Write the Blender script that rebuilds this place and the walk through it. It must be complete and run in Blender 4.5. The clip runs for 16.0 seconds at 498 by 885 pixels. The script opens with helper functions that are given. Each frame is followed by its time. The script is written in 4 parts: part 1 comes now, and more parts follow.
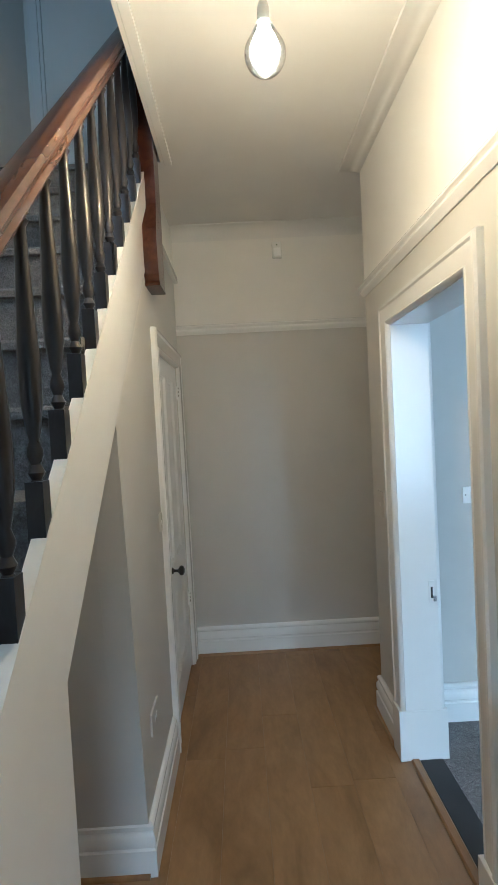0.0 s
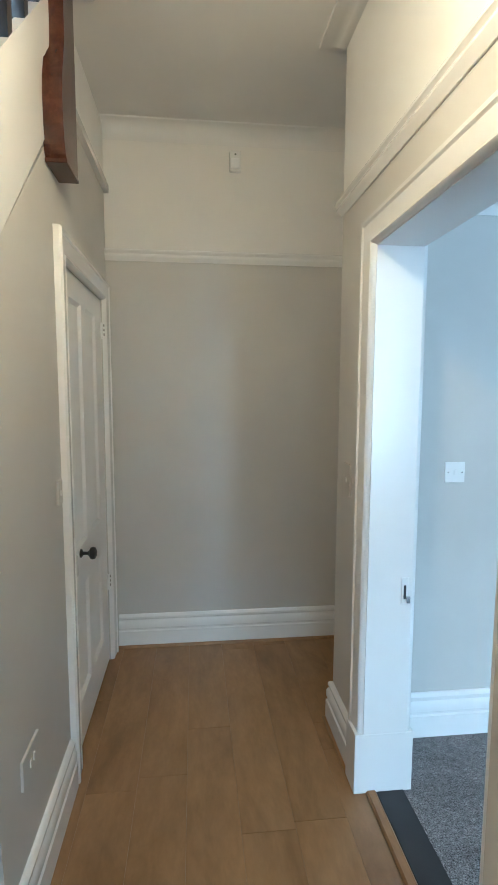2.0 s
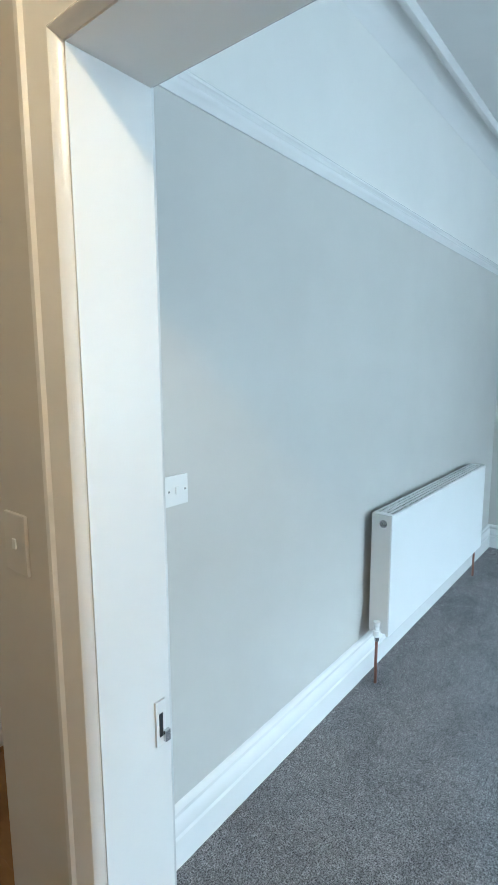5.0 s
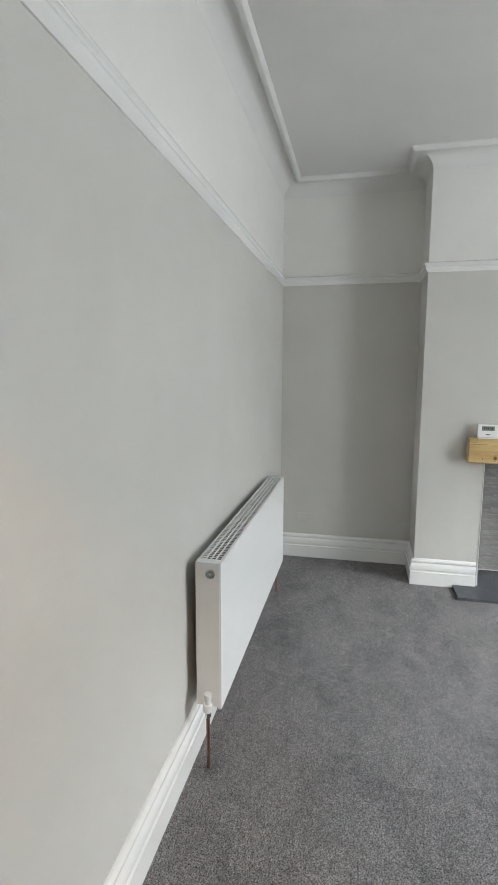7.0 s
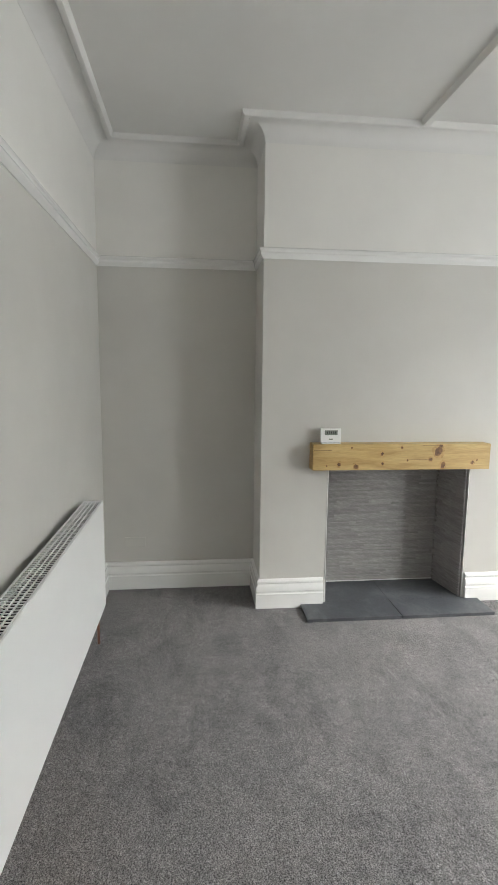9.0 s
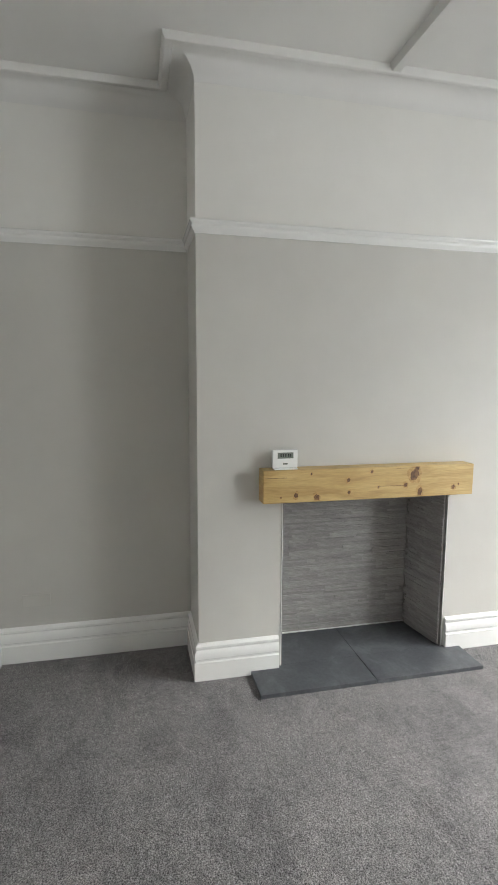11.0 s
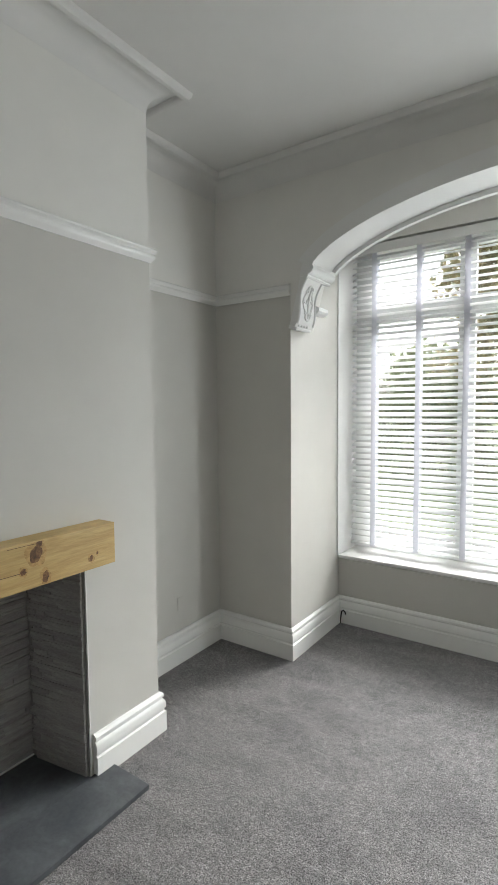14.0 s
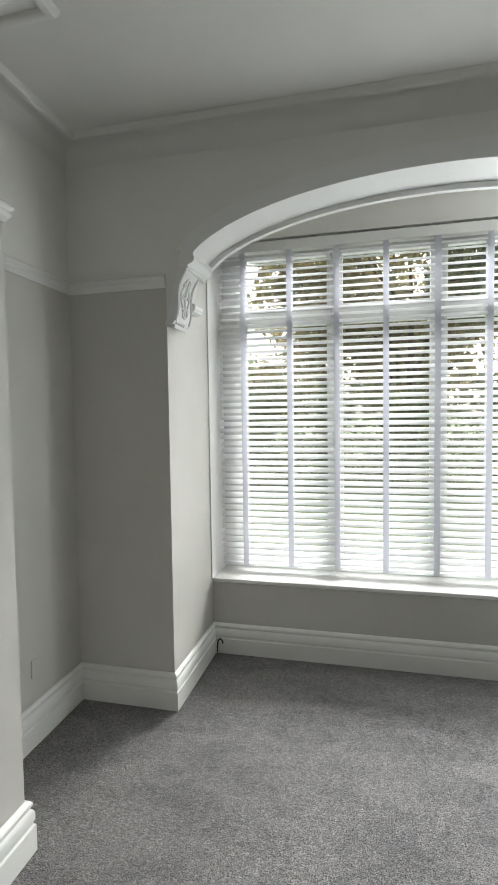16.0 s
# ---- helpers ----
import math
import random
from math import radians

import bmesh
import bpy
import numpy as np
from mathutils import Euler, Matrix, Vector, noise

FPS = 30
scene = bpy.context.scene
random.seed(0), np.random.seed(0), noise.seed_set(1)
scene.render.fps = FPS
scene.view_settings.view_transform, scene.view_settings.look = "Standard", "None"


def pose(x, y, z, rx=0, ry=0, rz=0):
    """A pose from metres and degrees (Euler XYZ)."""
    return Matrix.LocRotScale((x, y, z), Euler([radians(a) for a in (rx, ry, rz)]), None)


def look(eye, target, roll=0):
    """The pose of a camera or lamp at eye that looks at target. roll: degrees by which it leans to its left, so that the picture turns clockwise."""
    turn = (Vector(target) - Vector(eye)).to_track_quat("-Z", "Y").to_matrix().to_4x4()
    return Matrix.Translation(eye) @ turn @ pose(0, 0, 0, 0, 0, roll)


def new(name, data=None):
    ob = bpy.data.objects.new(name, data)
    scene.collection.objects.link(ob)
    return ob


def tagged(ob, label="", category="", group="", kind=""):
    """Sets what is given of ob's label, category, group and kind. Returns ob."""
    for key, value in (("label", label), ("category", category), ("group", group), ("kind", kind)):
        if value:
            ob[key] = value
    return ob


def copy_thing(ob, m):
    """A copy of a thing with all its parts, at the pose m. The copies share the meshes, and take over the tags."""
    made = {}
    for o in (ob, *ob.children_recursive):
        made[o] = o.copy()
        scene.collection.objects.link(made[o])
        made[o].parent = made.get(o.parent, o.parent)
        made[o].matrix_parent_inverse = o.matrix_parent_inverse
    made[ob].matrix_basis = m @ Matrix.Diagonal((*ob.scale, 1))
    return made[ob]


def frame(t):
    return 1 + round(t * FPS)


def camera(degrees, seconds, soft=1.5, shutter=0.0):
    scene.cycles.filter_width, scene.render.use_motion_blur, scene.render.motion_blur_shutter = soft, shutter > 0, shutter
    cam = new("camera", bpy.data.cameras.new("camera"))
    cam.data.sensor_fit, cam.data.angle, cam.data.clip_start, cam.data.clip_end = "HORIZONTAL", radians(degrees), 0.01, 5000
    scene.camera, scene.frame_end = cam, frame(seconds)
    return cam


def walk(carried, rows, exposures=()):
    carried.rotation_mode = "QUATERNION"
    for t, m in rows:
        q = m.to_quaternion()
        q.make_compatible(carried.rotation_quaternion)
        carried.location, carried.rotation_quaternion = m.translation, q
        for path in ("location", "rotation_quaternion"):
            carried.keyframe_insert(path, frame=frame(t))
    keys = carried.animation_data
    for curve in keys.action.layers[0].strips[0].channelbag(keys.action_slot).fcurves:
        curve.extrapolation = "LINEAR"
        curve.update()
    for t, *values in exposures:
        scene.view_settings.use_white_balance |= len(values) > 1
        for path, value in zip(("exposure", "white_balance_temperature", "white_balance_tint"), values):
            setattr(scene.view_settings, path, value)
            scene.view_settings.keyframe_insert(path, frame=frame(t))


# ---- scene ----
cam = camera(52.5, 16.0)
PATH = [
    (0, (-0.701, -2.593, 1.62), (-0.671, -0.595, 1.542), -3.0),
    (0.5, (-0.659, -2.471, 1.554), (-0.483, -0.484, 1.409), -1.9),
    (1, (-0.571, -2.302, 1.539), (-0.417, -0.314, 1.386), -1.1),
    (1.5, (-0.555, -2.206, 1.538), (-0.4, -0.223, 1.328), -0.6),
    (2, (-0.627, -2.026, 1.536), (-0.412, -0.049, 1.327), 0.2),
    (2.5, (-0.682, -1.828, 1.55), (-0.4, 0.143, 1.365), 0.2),
    (3, (-0.659, -1.638, 1.54), (-0.39, 0.336, 1.36), 0.1),
    (3.5, (-0.585, -1.426, 1.561), (-0.241, 0.536, 1.389), 0.3),
    (4, (-0.538, -1.287, 1.547), (0.173, 0.573, 1.364), 0.7),
    (4.5, (-0.504, -1.149, 1.551), (0.692, 0.439, 1.334), 0.1),
    (5, (-0.489, -1.056, 1.527), (1.049, 0.19, 1.243), -0.3),
    (5.2, (-0.47, -1.029, 1.526), (1.131, 0.131, 1.224), 0.2),
    (7.3, (0.0, -0.599, 1.577), (1.957, -0.302, 1.296), 0.1),
    (7.5, (0.038, -0.591, 1.564), (2.006, -0.374, 1.282), 0.2),
    (8, (0.197, -0.611, 1.554), (2.177, -0.515, 1.284), 0.2),
    (8.5, (0.38, -0.648, 1.551), (2.362, -0.652, 1.284), 0.4),
    (9, (0.547, -0.652, 1.551), (2.518, -0.859, 1.279), 0.6),
    (9.2, (0.644, -0.628, 1.559), (2.606, -0.904, 1.285), 0.3),
    (11.3, (1.375, -0.78, 1.561), (3.294, -1.292, 1.329), 0.3),
    (11.5, (1.471, -0.751, 1.575), (3.357, -1.378, 1.36), 0.3),
    (12, (1.607, -0.789, 1.596), (3.367, -1.719, 1.403), 0.2),
    (12.5, (1.663, -0.887, 1.569), (3.268, -2.065, 1.385), 0.4),
    (13, (1.777, -1.054, 1.588), (3.277, -2.36, 1.38), -0.4),
    (13.5, (1.869, -1.173, 1.587), (3.222, -2.636, 1.415), -0.6),
    (14, (1.995, -1.192, 1.577), (3.132, -2.831, 1.439), -0.5),
    (14.5, (2.18, -1.172, 1.581), (3.08, -2.953, 1.452), -0.7),
    (15, (2.293, -1.196, 1.571), (3.095, -3.022, 1.425), -0.5),
    (15.5, (2.414, -1.307, 1.571), (3.053, -3.198, 1.437), -0.8),
    (16, (2.504, -1.378, 1.575), (2.974, -3.319, 1.47), -0.8),
]

# ---- light, sky and exposure ----
EXPOSURES = [(0.0, 2.2, 4450, -4), (1.5, 2.5, 4400, -6), (2.5, 2.55, 4450, -5), (3.0, 2.5, 4600, -3), (3.5, 2.4, 4900, 0), (4.0, 2.45, 4950, 0), (5.0, 2.66, 4880, -4),
             (7.5, 2.35, 6400, 10), (9.0, 2.25, 6500, 9), (11.5, 2.2, 6450, 9), (12.5, 1.8, 6450, 8), (14.0, 1.6, 6400, 7), (16.0, 1.42, 6400, 6)]
walk(cam, [(t, look(eye, target, roll)) for t, eye, target, roll in PATH], EXPOSURES)

SUN_UP, SUN_AZ = 38.0, 200.0   # degrees above the horizon; direction that it stands in, clockwise from +y
world = bpy.data.worlds.new("overcast")
scene.world = world
world.use_nodes = True
wn = world.node_tree.nodes
bg = wn["Background"]
sky = wn.new("ShaderNodeTexSky")
sky.sky_type = "NISHITA"
sky.sun_disc = False
sky.sun_elevation, sky.sun_rotation = radians(SUN_UP), radians(SUN_AZ)
sky.dust_density, sky.air_density = 4.0, 1.0
hsv = wn.new("ShaderNodeHueSaturation")
hsv.inputs["Saturation"].default_value = 0.35
world.node_tree.links.new(sky.outputs[0], hsv.inputs["Color"])
world.node_tree.links.new(hsv.outputs[0], bg.inputs["Color"])
bg.inputs["Strength"].default_value = 0.15


def lamp(name, kind, m, energy, colour, **more):
    data = bpy.data.lights.new(name, kind)
    data.energy, data.color = energy, colour
    for key, value in more.items():
        setattr(data, key, value)
    ob = new(name, data)
    ob.matrix_world = m
    return ob


a = radians(SUN_AZ)
lamp("sun", "SUN", look((10 * math.sin(a), 10 * math.cos(a), 8), (0, 0, 0)), 1.5, (1.0, 0.97, 0.92), angle=radians(25))
# added lamp inside the blind, out of view, standing in for the bay's daylight
lamp("window_light", "AREA", pose(1.28, -4.68, 1.62, 94, 0, 0), 14.0, (0.94, 0.98, 1.0), shape="RECTANGLE", size=0.92, size_y=2.1)
# unseen lamp added high outside the bay to boost the sky's light
lamp("sky_over_bay", "AREA", look((2.3, -11.5, 6.1), (2.3, -4.4, 1.7)), 400.0, (0.94, 0.98, 1.0), shape="RECTANGLE", size=9.0, size_y=2.2)
# cool lamp added upstairs for the stairwell's bluish light; no window is modelled
lamp("stair_window_light", "AREA", pose(-1.55, -4.4, 4.5, 78, 0, 0), 2.4, (0.72, 0.87, 1.0), shape="RECTANGLE", size=0.7, size_y=1.1)
# unseen warm lamp added at the passage's end to light the back wall
lamp("passage_light", "AREA", pose(2.72, 0.52, 1.35, 90, 0, 90), 0.8, (1.0, 0.78, 0.55), shape="RECTANGLE", size=0.6, size_y=1.7)
# weak cool fill added at the hall's unseen front end
lamp("hall_window_light", "AREA", pose(-0.55, -4.98, 1.9, 85, 0, 0), 0.4, (0.86, 0.94, 1.0), shape="RECTANGLE", size=0.75, size_y=1.5)

# ---- materials ----


class Nodes:
    """A material's node tree with short calls."""

    def __init__(self, name, rough=0.5, metal=0.0):
        self.m = bpy.data.materials.new(name)
        self.m.use_nodes = True
        self.t = self.m.node_tree
        self.b = self.t.nodes["Principled BSDF"]
        self.b.inputs["Roughness"].default_value = rough
        self.b.inputs["Metallic"].default_value = metal
        self.co = None

    def add(self, kind, **values):
        n = self.t.nodes.new("ShaderNode" + kind)
        for key, value in values.items():
            n.inputs[key.replace("_", " ")].default_value = value
        return n

    def link(self, a, b):
        self.t.links.new(a, b)

    def place(self, scale=(1, 1, 1)):
        """Object coordinates, stretched."""
        co = self.add("TexCoord")
        mp = self.add("Mapping")
        mp.inputs["Scale"].default_value = scale
        self.link(co.outputs["Object"], mp.inputs["Vector"])
        return mp.outputs[0]

    def noise(self, scale, detail=4.0, rough=0.55, stretch=(1, 1, 1), distort=0.0):
        n = self.add("TexNoise", Scale=scale, Detail=detail, Roughness=rough, Distortion=distort)
        self.link(self.place(stretch), n.inputs["Vector"])
        return n.outputs["Fac"]

    def ramp(self, fac, stops):
        r = self.add("ValToRGB")
        e = r.color_ramp.elements
        e[0].position, e[0].color = stops[0][0], (*stops[0][1], 1)
        e[1].position, e[1].color = stops[-1][0], (*stops[-1][1], 1)
        for p, c in stops[1:-1]:
            k = e.new(p)
            k.color = (*c, 1)
        self.link(fac, r.inputs["Fac"])
        return r.outputs["Color"]

    def mix(self, fac, a, b, mode="MIX"):
        n = self.t.nodes.new("ShaderNodeMix")
        n.data_type, n.blend_type = "RGBA", mode
        for src, sock in ((fac, n.inputs[0]), (a, n.inputs[6]), (b, n.inputs[7])):
            if hasattr(src, "is_output"):
                self.link(src, sock)
            elif isinstance(src, (int, float)):
                sock.default_value = src
            else:
                sock.default_value = (*src, 1)
        return n.outputs[2]

    def bump(self, fac, distance, strength=1.0, after=None):
        n = self.add("Bump", Strength=strength, Distance=distance)
        self.link(fac, n.inputs["Height"])
        if after is not None:
            self.link(after, n.inputs["Normal"])
        self.link(n.outputs[0], self.b.inputs["Normal"])
        return n.outputs[0]

    def colour(self, c):
        if hasattr(c, "is_output"):
            self.link(c, self.b.inputs["Base Color"])
        else:
            self.b.inputs["Base Color"].default_value = (*c, 1)
        return self

    def rough(self, fac, low, high):
        n = self.add("MapRange", To_Min=low, To_Max=high)
        self.link(fac, n.inputs["Value"])
        self.link(n.outputs[0], self.b.inputs["Roughness"])


def painted(name, colour, rough=0.6, wave=0.0015, grain=0.0004, spread=0.035):
    """Rolled or brushed paint: a faint mottling, roller stipple and slow waves in the plaster."""
    n = Nodes(name, rough)
    dark = tuple(c * (1 - spread) for c in colour)
    light = tuple(min(1, c * (1 + spread)) for c in colour)
    big = n.noise(1.7, 5.0, 0.6)
    n.colour(n.ramp(big, [(0.3, dark), (0.7, light)]))
    n.rough(n.noise(9.0, 3.0), rough - 0.05, rough + 0.06)
    if wave:
        first = n.bump(n.noise(2.3, 2.0), wave, 0.7)
        if grain:
            n.bump(n.noise(420.0, 2.0), grain, 0.35, first)
    return n.m


GREIGE = painted("greige_wall_paint", (0.56, 0.545, 0.51), 0.62)
WHITE_WALL = painted("white_wall_paint", (0.74, 0.725, 0.69), 0.6)
CEILING = painted("ceiling_paint", (0.70, 0.69, 0.668), 0.75)
GLOSS = painted("white_gloss_paint", (0.78, 0.775, 0.755), 0.2, 0.0006, 0.00025, 0.02)
SATIN = painted("white_satin_paint", (0.76, 0.755, 0.74), 0.34, 0.0005, 0.0002, 0.02)
UPVC = painted("white_plastic_frame", (0.8, 0.8, 0.8), 0.3, 0.0, 0.0, 0.01)
SWITCH = painted("switch_plastic", (0.82, 0.82, 0.8), 0.22, 0.0, 0.0, 0.01)
ENAMEL = painted("radiator_enamel", (0.78, 0.78, 0.765), 0.3, 0.0, 0.0, 0.01)
DARK_GAP = painted("shadow_gap", (0.03, 0.028, 0.026), 0.8)
BLACK_IRON = painted("black_iron", (0.012, 0.012, 0.013), 0.35, 0.0, 0.0005)
THRESH = painted("black_threshold_board", (0.022, 0.021, 0.022), 0.55, 0.0004, 0.0005, 0.25)


def metal(name, colour, rough):
    n = Nodes(name, rough, 1.0)
    n.colour(colour)
    n.rough(n.noise(60.0), rough * 0.7, rough * 1.4)
    return n.m


CHROME = metal("brushed_chrome", (0.62, 0.62, 0.62), 0.22)
COPPER = metal("copper_pipe", (0.3, 0.15, 0.11), 0.4)
STEEL = metal("dull_steel", (0.25, 0.24, 0.22), 0.45)


def carpet(name, low, high, strong=1.0):
    n = Nodes(name, 0.96)
    tuft = n.noise(190.0, 4.0, 0.75)
    clump = n.noise(60.0, 3.0, 0.65)
    brush = n.noise(3.4, 5.0, 0.7, (0.8, 1.5, 1.0), 0.5)
    patch = n.noise(16.0, 4.0, 0.65, (1.5, 1.0, 1.0), 0.5)
    base = n.ramp(clump, [(0.3, low), (0.72, high)])
    fine = n.ramp(tuft, [(0.36, (0.12, 0.12, 0.12)), (0.5, (0.95, 0.95, 0.95)), (0.64, (1.8, 1.8, 1.8))])
    c = n.mix(strong, base, fine, "MULTIPLY")
    lay = n.ramp(brush, [(0.36, (0.74, 0.74, 0.75)), (0.5, (0.95, 0.95, 0.95)), (0.62, (1.06, 1.05, 1.05))])
    c = n.mix(0.85, c, lay, "MULTIPLY")
    lay2 = n.ramp(patch, [(0.4, (0.86, 0.86, 0.87)), (0.6, (1.08, 1.08, 1.08))])
    c = n.mix(0.8, c, lay2, "MULTIPLY")
    n.colour(c)
    first = n.bump(clump, 0.006, 0.8)
    n.bump(tuft, 0.004, 0.9, first)
    n.b.inputs["Sheen Weight"].default_value = 0.0
    n.b.inputs["Sheen Roughness"].default_value = 0.5
    n.b.inputs["Specular IOR Level"].default_value = 0.1
    return n.m


CARPET = carpet("grey_twist_carpet", (0.155, 0.148, 0.148), (0.32, 0.306, 0.305))
STAIR_CARPET = carpet("stair_carpet", (0.14, 0.135, 0.13), (0.19, 0.183, 0.176), 0.3)


def wood(name, dark, mid, light, rough, stretch, scale=6.0, random_shift=True, tone=0.1, gloss_bump=0.0004):
    n = Nodes(name, rough)
    info = n.add("ObjectInfo")
    co = n.add("TexCoord")
    shift = n.add("VectorMath")
    shift.operation = "MULTIPLY_ADD"
    shift.inputs[1].default_value = (1, 1, 1)
    comb = n.add("CombineXYZ")
    mul = n.add("Math")
    mul.operation = "MULTIPLY"
    mul.inputs[1].default_value = 37.0 if random_shift else 0.0
    n.link(info.outputs["Random"], mul.inputs[0])
    for k in range(3):
        n.link(mul.outputs[0], comb.inputs[k])
    n.link(co.outputs["Object"], shift.inputs[0])
    n.link(comb.outputs[0], shift.inputs[2])
    mp = n.add("Mapping")
    mp.inputs["Scale"].default_value = stretch
    n.link(shift.outputs[0], mp.inputs["Vector"])
    grain = n.add("TexNoise", Scale=scale, Detail=6.0, Roughness=0.62, Distortion=0.7)
    n.link(mp.outputs[0], grain.inputs["Vector"])
    fine = n.add("TexNoise", Scale=scale * 7, Detail=3.0, Roughness=0.6)
    n.link(mp.outputs[0], fine.inputs["Vector"])
    c = n.ramp(grain.outputs["Fac"], [(0.28, dark), (0.5, mid), (0.74, light)])
    f = n.ramp(fine.outputs["Fac"], [(0.3, (0.8, 0.8, 0.8)), (0.7, (1.1, 1.1, 1.1))])
    c = n.mix(0.6, c, f, "MULTIPLY")
    vary = n.add("MapRange", To_Min=1 - tone, To_Max=1 + tone * 0.8)
    n.link(info.outputs["Random"], vary.inputs["Value"])
    tc = n.add("CombineColor")
    for k in range(3):
        n.link(vary.outputs[0], tc.inputs[k])
    c = n.mix(1.0, c, tc.outputs[0], "MULTIPLY")
    n.colour(c)
    n.rough(grain.outputs["Fac"], rough - 0.08, rough + 0.1)
    n.bump(fine.outputs["Fac"], gloss_bump, 0.4)
    return n.m


LAMINATE = wood("oak_laminate", (0.18, 0.098, 0.036), (0.27, 0.153, 0.06), (0.335, 0.197, 0.084), 0.38, (2.4, 0.9, 1.0), 1.9, tone=0.03)
BEAM = wood("oiled_pine", (0.40, 0.25, 0.085), (0.56, 0.385, 0.15), (0.68, 0.5, 0.225), 0.45, (1.5, 0.8, 9.0), 3.2)
KNOT = wood("pine_knot", (0.03, 0.014, 0.006), (0.13, 0.06, 0.022), (0.32, 0.17, 0.06), 0.5, (1.0, 1.0, 1.0), 45.0)
KNOT_HALO = wood("pine_knot_halo", (0.22, 0.125, 0.04), (0.45, 0.28, 0.1), (0.57, 0.38, 0.155), 0.48, (1.0, 1.0, 2.0), 30.0)
MAHOGANY = wood("varnished_mahogany", (0.028, 0.009, 0.005), (0.06, 0.02, 0.01), (0.11, 0.04, 0.02), 0.16, (4.0, 1.0, 4.0), 5.0)
RAILWOOD = wood("varnished_handrail_wood", (0.085, 0.036, 0.018), (0.115, 0.05, 0.024), (0.15, 0.07, 0.035), 0.17, (12.0, 0.8, 3.0), 3.0)
EBONY = wood("black_stained_baluster", (0.010, 0.009, 0.010), (0.017, 0.015, 0.017), (0.03, 0.025, 0.026), 0.3, (3.0, 3.0, 1.0), 8.0)

n = Nodes("grey_slate", 0.5)
s1 = n.noise(5.0, 6.0, 0.65, (1, 1, 1), 0.5)
s2 = n.noise(60.0, 4.0, 0.6)
n.colour(n.mix(0.35, n.ramp(s1, [(0.3, (0.04, 0.044, 0.052)), (0.5, (0.07, 0.075, 0.084)), (0.66, (0.13, 0.136, 0.145))]), n.ramp(s2, [(0.3, (0.04, 0.043, 0.05)), (0.7, (0.09, 0.095, 0.1))])))
n.rough(s1, 0.4, 0.62)
n.bump(s2, 0.0008, 0.5, n.bump(s1, 0.003, 0.5))
SLATE = n.m

n = Nodes("split_face_tile", 0.72)
info = n.add("ObjectInfo")
pick = n.add("ValToRGB")
pick.color_ramp.elements[0].color, pick.color_ramp.elements[1].color = (0.3, 0.285, 0.28, 1), (0.39, 0.375, 0.365, 1)
n.link(info.outputs["Random"], pick.inputs["Fac"])
s1 = n.noise(30.0, 5.0, 0.65, (1, 1, 3.0))
s2 = n.noise(160.0, 3.0, 0.6)
n.colour(n.mix(0.7, pick.outputs[0], n.ramp(s1, [(0.3, (0.6, 0.6, 0.6)), (0.7, (1.2, 1.2, 1.2))]), "MULTIPLY"))
n.bump(s2, 0.001, 0.6, n.bump(s1, 0.003, 0.7))
SPLIT = n.m
GROUT = painted("grey_grout", (0.22, 0.21, 0.205), 0.85)
SLAB = painted("dark_grey_slab", (0.21, 0.2, 0.19), 0.6, 0.001, 0.0008, 0.15)

n = Nodes("window_glass", 0.0)
n.b.inputs["Transmission Weight"].default_value = 1.0
n.b.inputs["IOR"].default_value = 1.45
GLASS = n.m
n = Nodes("bulb_glass_glow", 0.3)
n.b.inputs["Emission Color"].default_value = (1.0, 0.78, 0.52, 1)
n.b.inputs["Emission Strength"].default_value = 20.0
GLOW = n.m
n = Nodes("lcd_screen", 0.2)
n.colour((0.2, 0.22, 0.19))
LCD = n.m


def cloth(name, colour, through_light):
    n = Nodes(name, 0.85)
    n.colour(colour)
    tr = n.add("BsdfTranslucent")
    tr.inputs["Color"].default_value = (*colour, 1)
    mx = n.add("MixShader")
    mx.inputs[0].default_value = through_light
    n.link(n.b.outputs[0], mx.inputs[1])
    n.link(tr.outputs[0], mx.inputs[2])
    n.link(mx.outputs[0], n.t.nodes["Material Output"].inputs["Surface"])
    n.bump(n.noise(900.0, 2.0), 0.0004, 0.5)
    return n.m


TAPE = cloth("white_blind_tape", (0.78, 0.78, 0.82), 0.6)
SLAT = cloth("white_plastic_slat", (0.9, 0.9, 0.9), 0.6)


def leafy(name, a, b, c, through_light=0.35):
    n = Nodes(name, 0.6)
    geo = n.add("NewGeometry")
    r = n.ramp(geo.outputs["Random Per Island"], [(0.0, a), (0.5, b), (1.0, c)])
    n.colour(r)
    tr = n.add("BsdfTranslucent")
    n.link(r, tr.inputs["Color"])
    mx = n.add("MixShader")
    mx.inputs[0].default_value = through_light
    n.link(n.b.outputs[0], mx.inputs[1])
    n.link(tr.outputs[0], mx.inputs[2])
    n.link(mx.outputs[0], n.t.nodes["Material Output"].inputs["Surface"])
    return n.m


LEAF_GREEN = leafy("green_leaves", (0.16, 0.2, 0.11), (0.24, 0.28, 0.16), (0.36, 0.37, 0.22), 0.55)
LEAF_AUTUMN = leafy("autumn_leaves", (0.26, 0.26, 0.16), (0.4, 0.35, 0.2), (0.55, 0.45, 0.26), 0.55)
BARK = painted("bark", (0.09, 0.07, 0.05), 0.9, 0.01, 0.003, 0.3)
n = Nodes("lawn", 0.95)
n.colour(n.mix(0.5, n.ramp(n.noise(0.8, 5.0), [(0.3, (0.17, 0.22, 0.09)), (0.7, (0.26, 0.31, 0.14))]), n.ramp(n.noise(40.0, 4.0), [(0.3, (0.12, 0.16, 0.07)), (0.7, (0.32, 0.36, 0.2))])))
n.bump(n.noise(60.0, 3.0), 0.03, 0.8)
LAWN = n.m
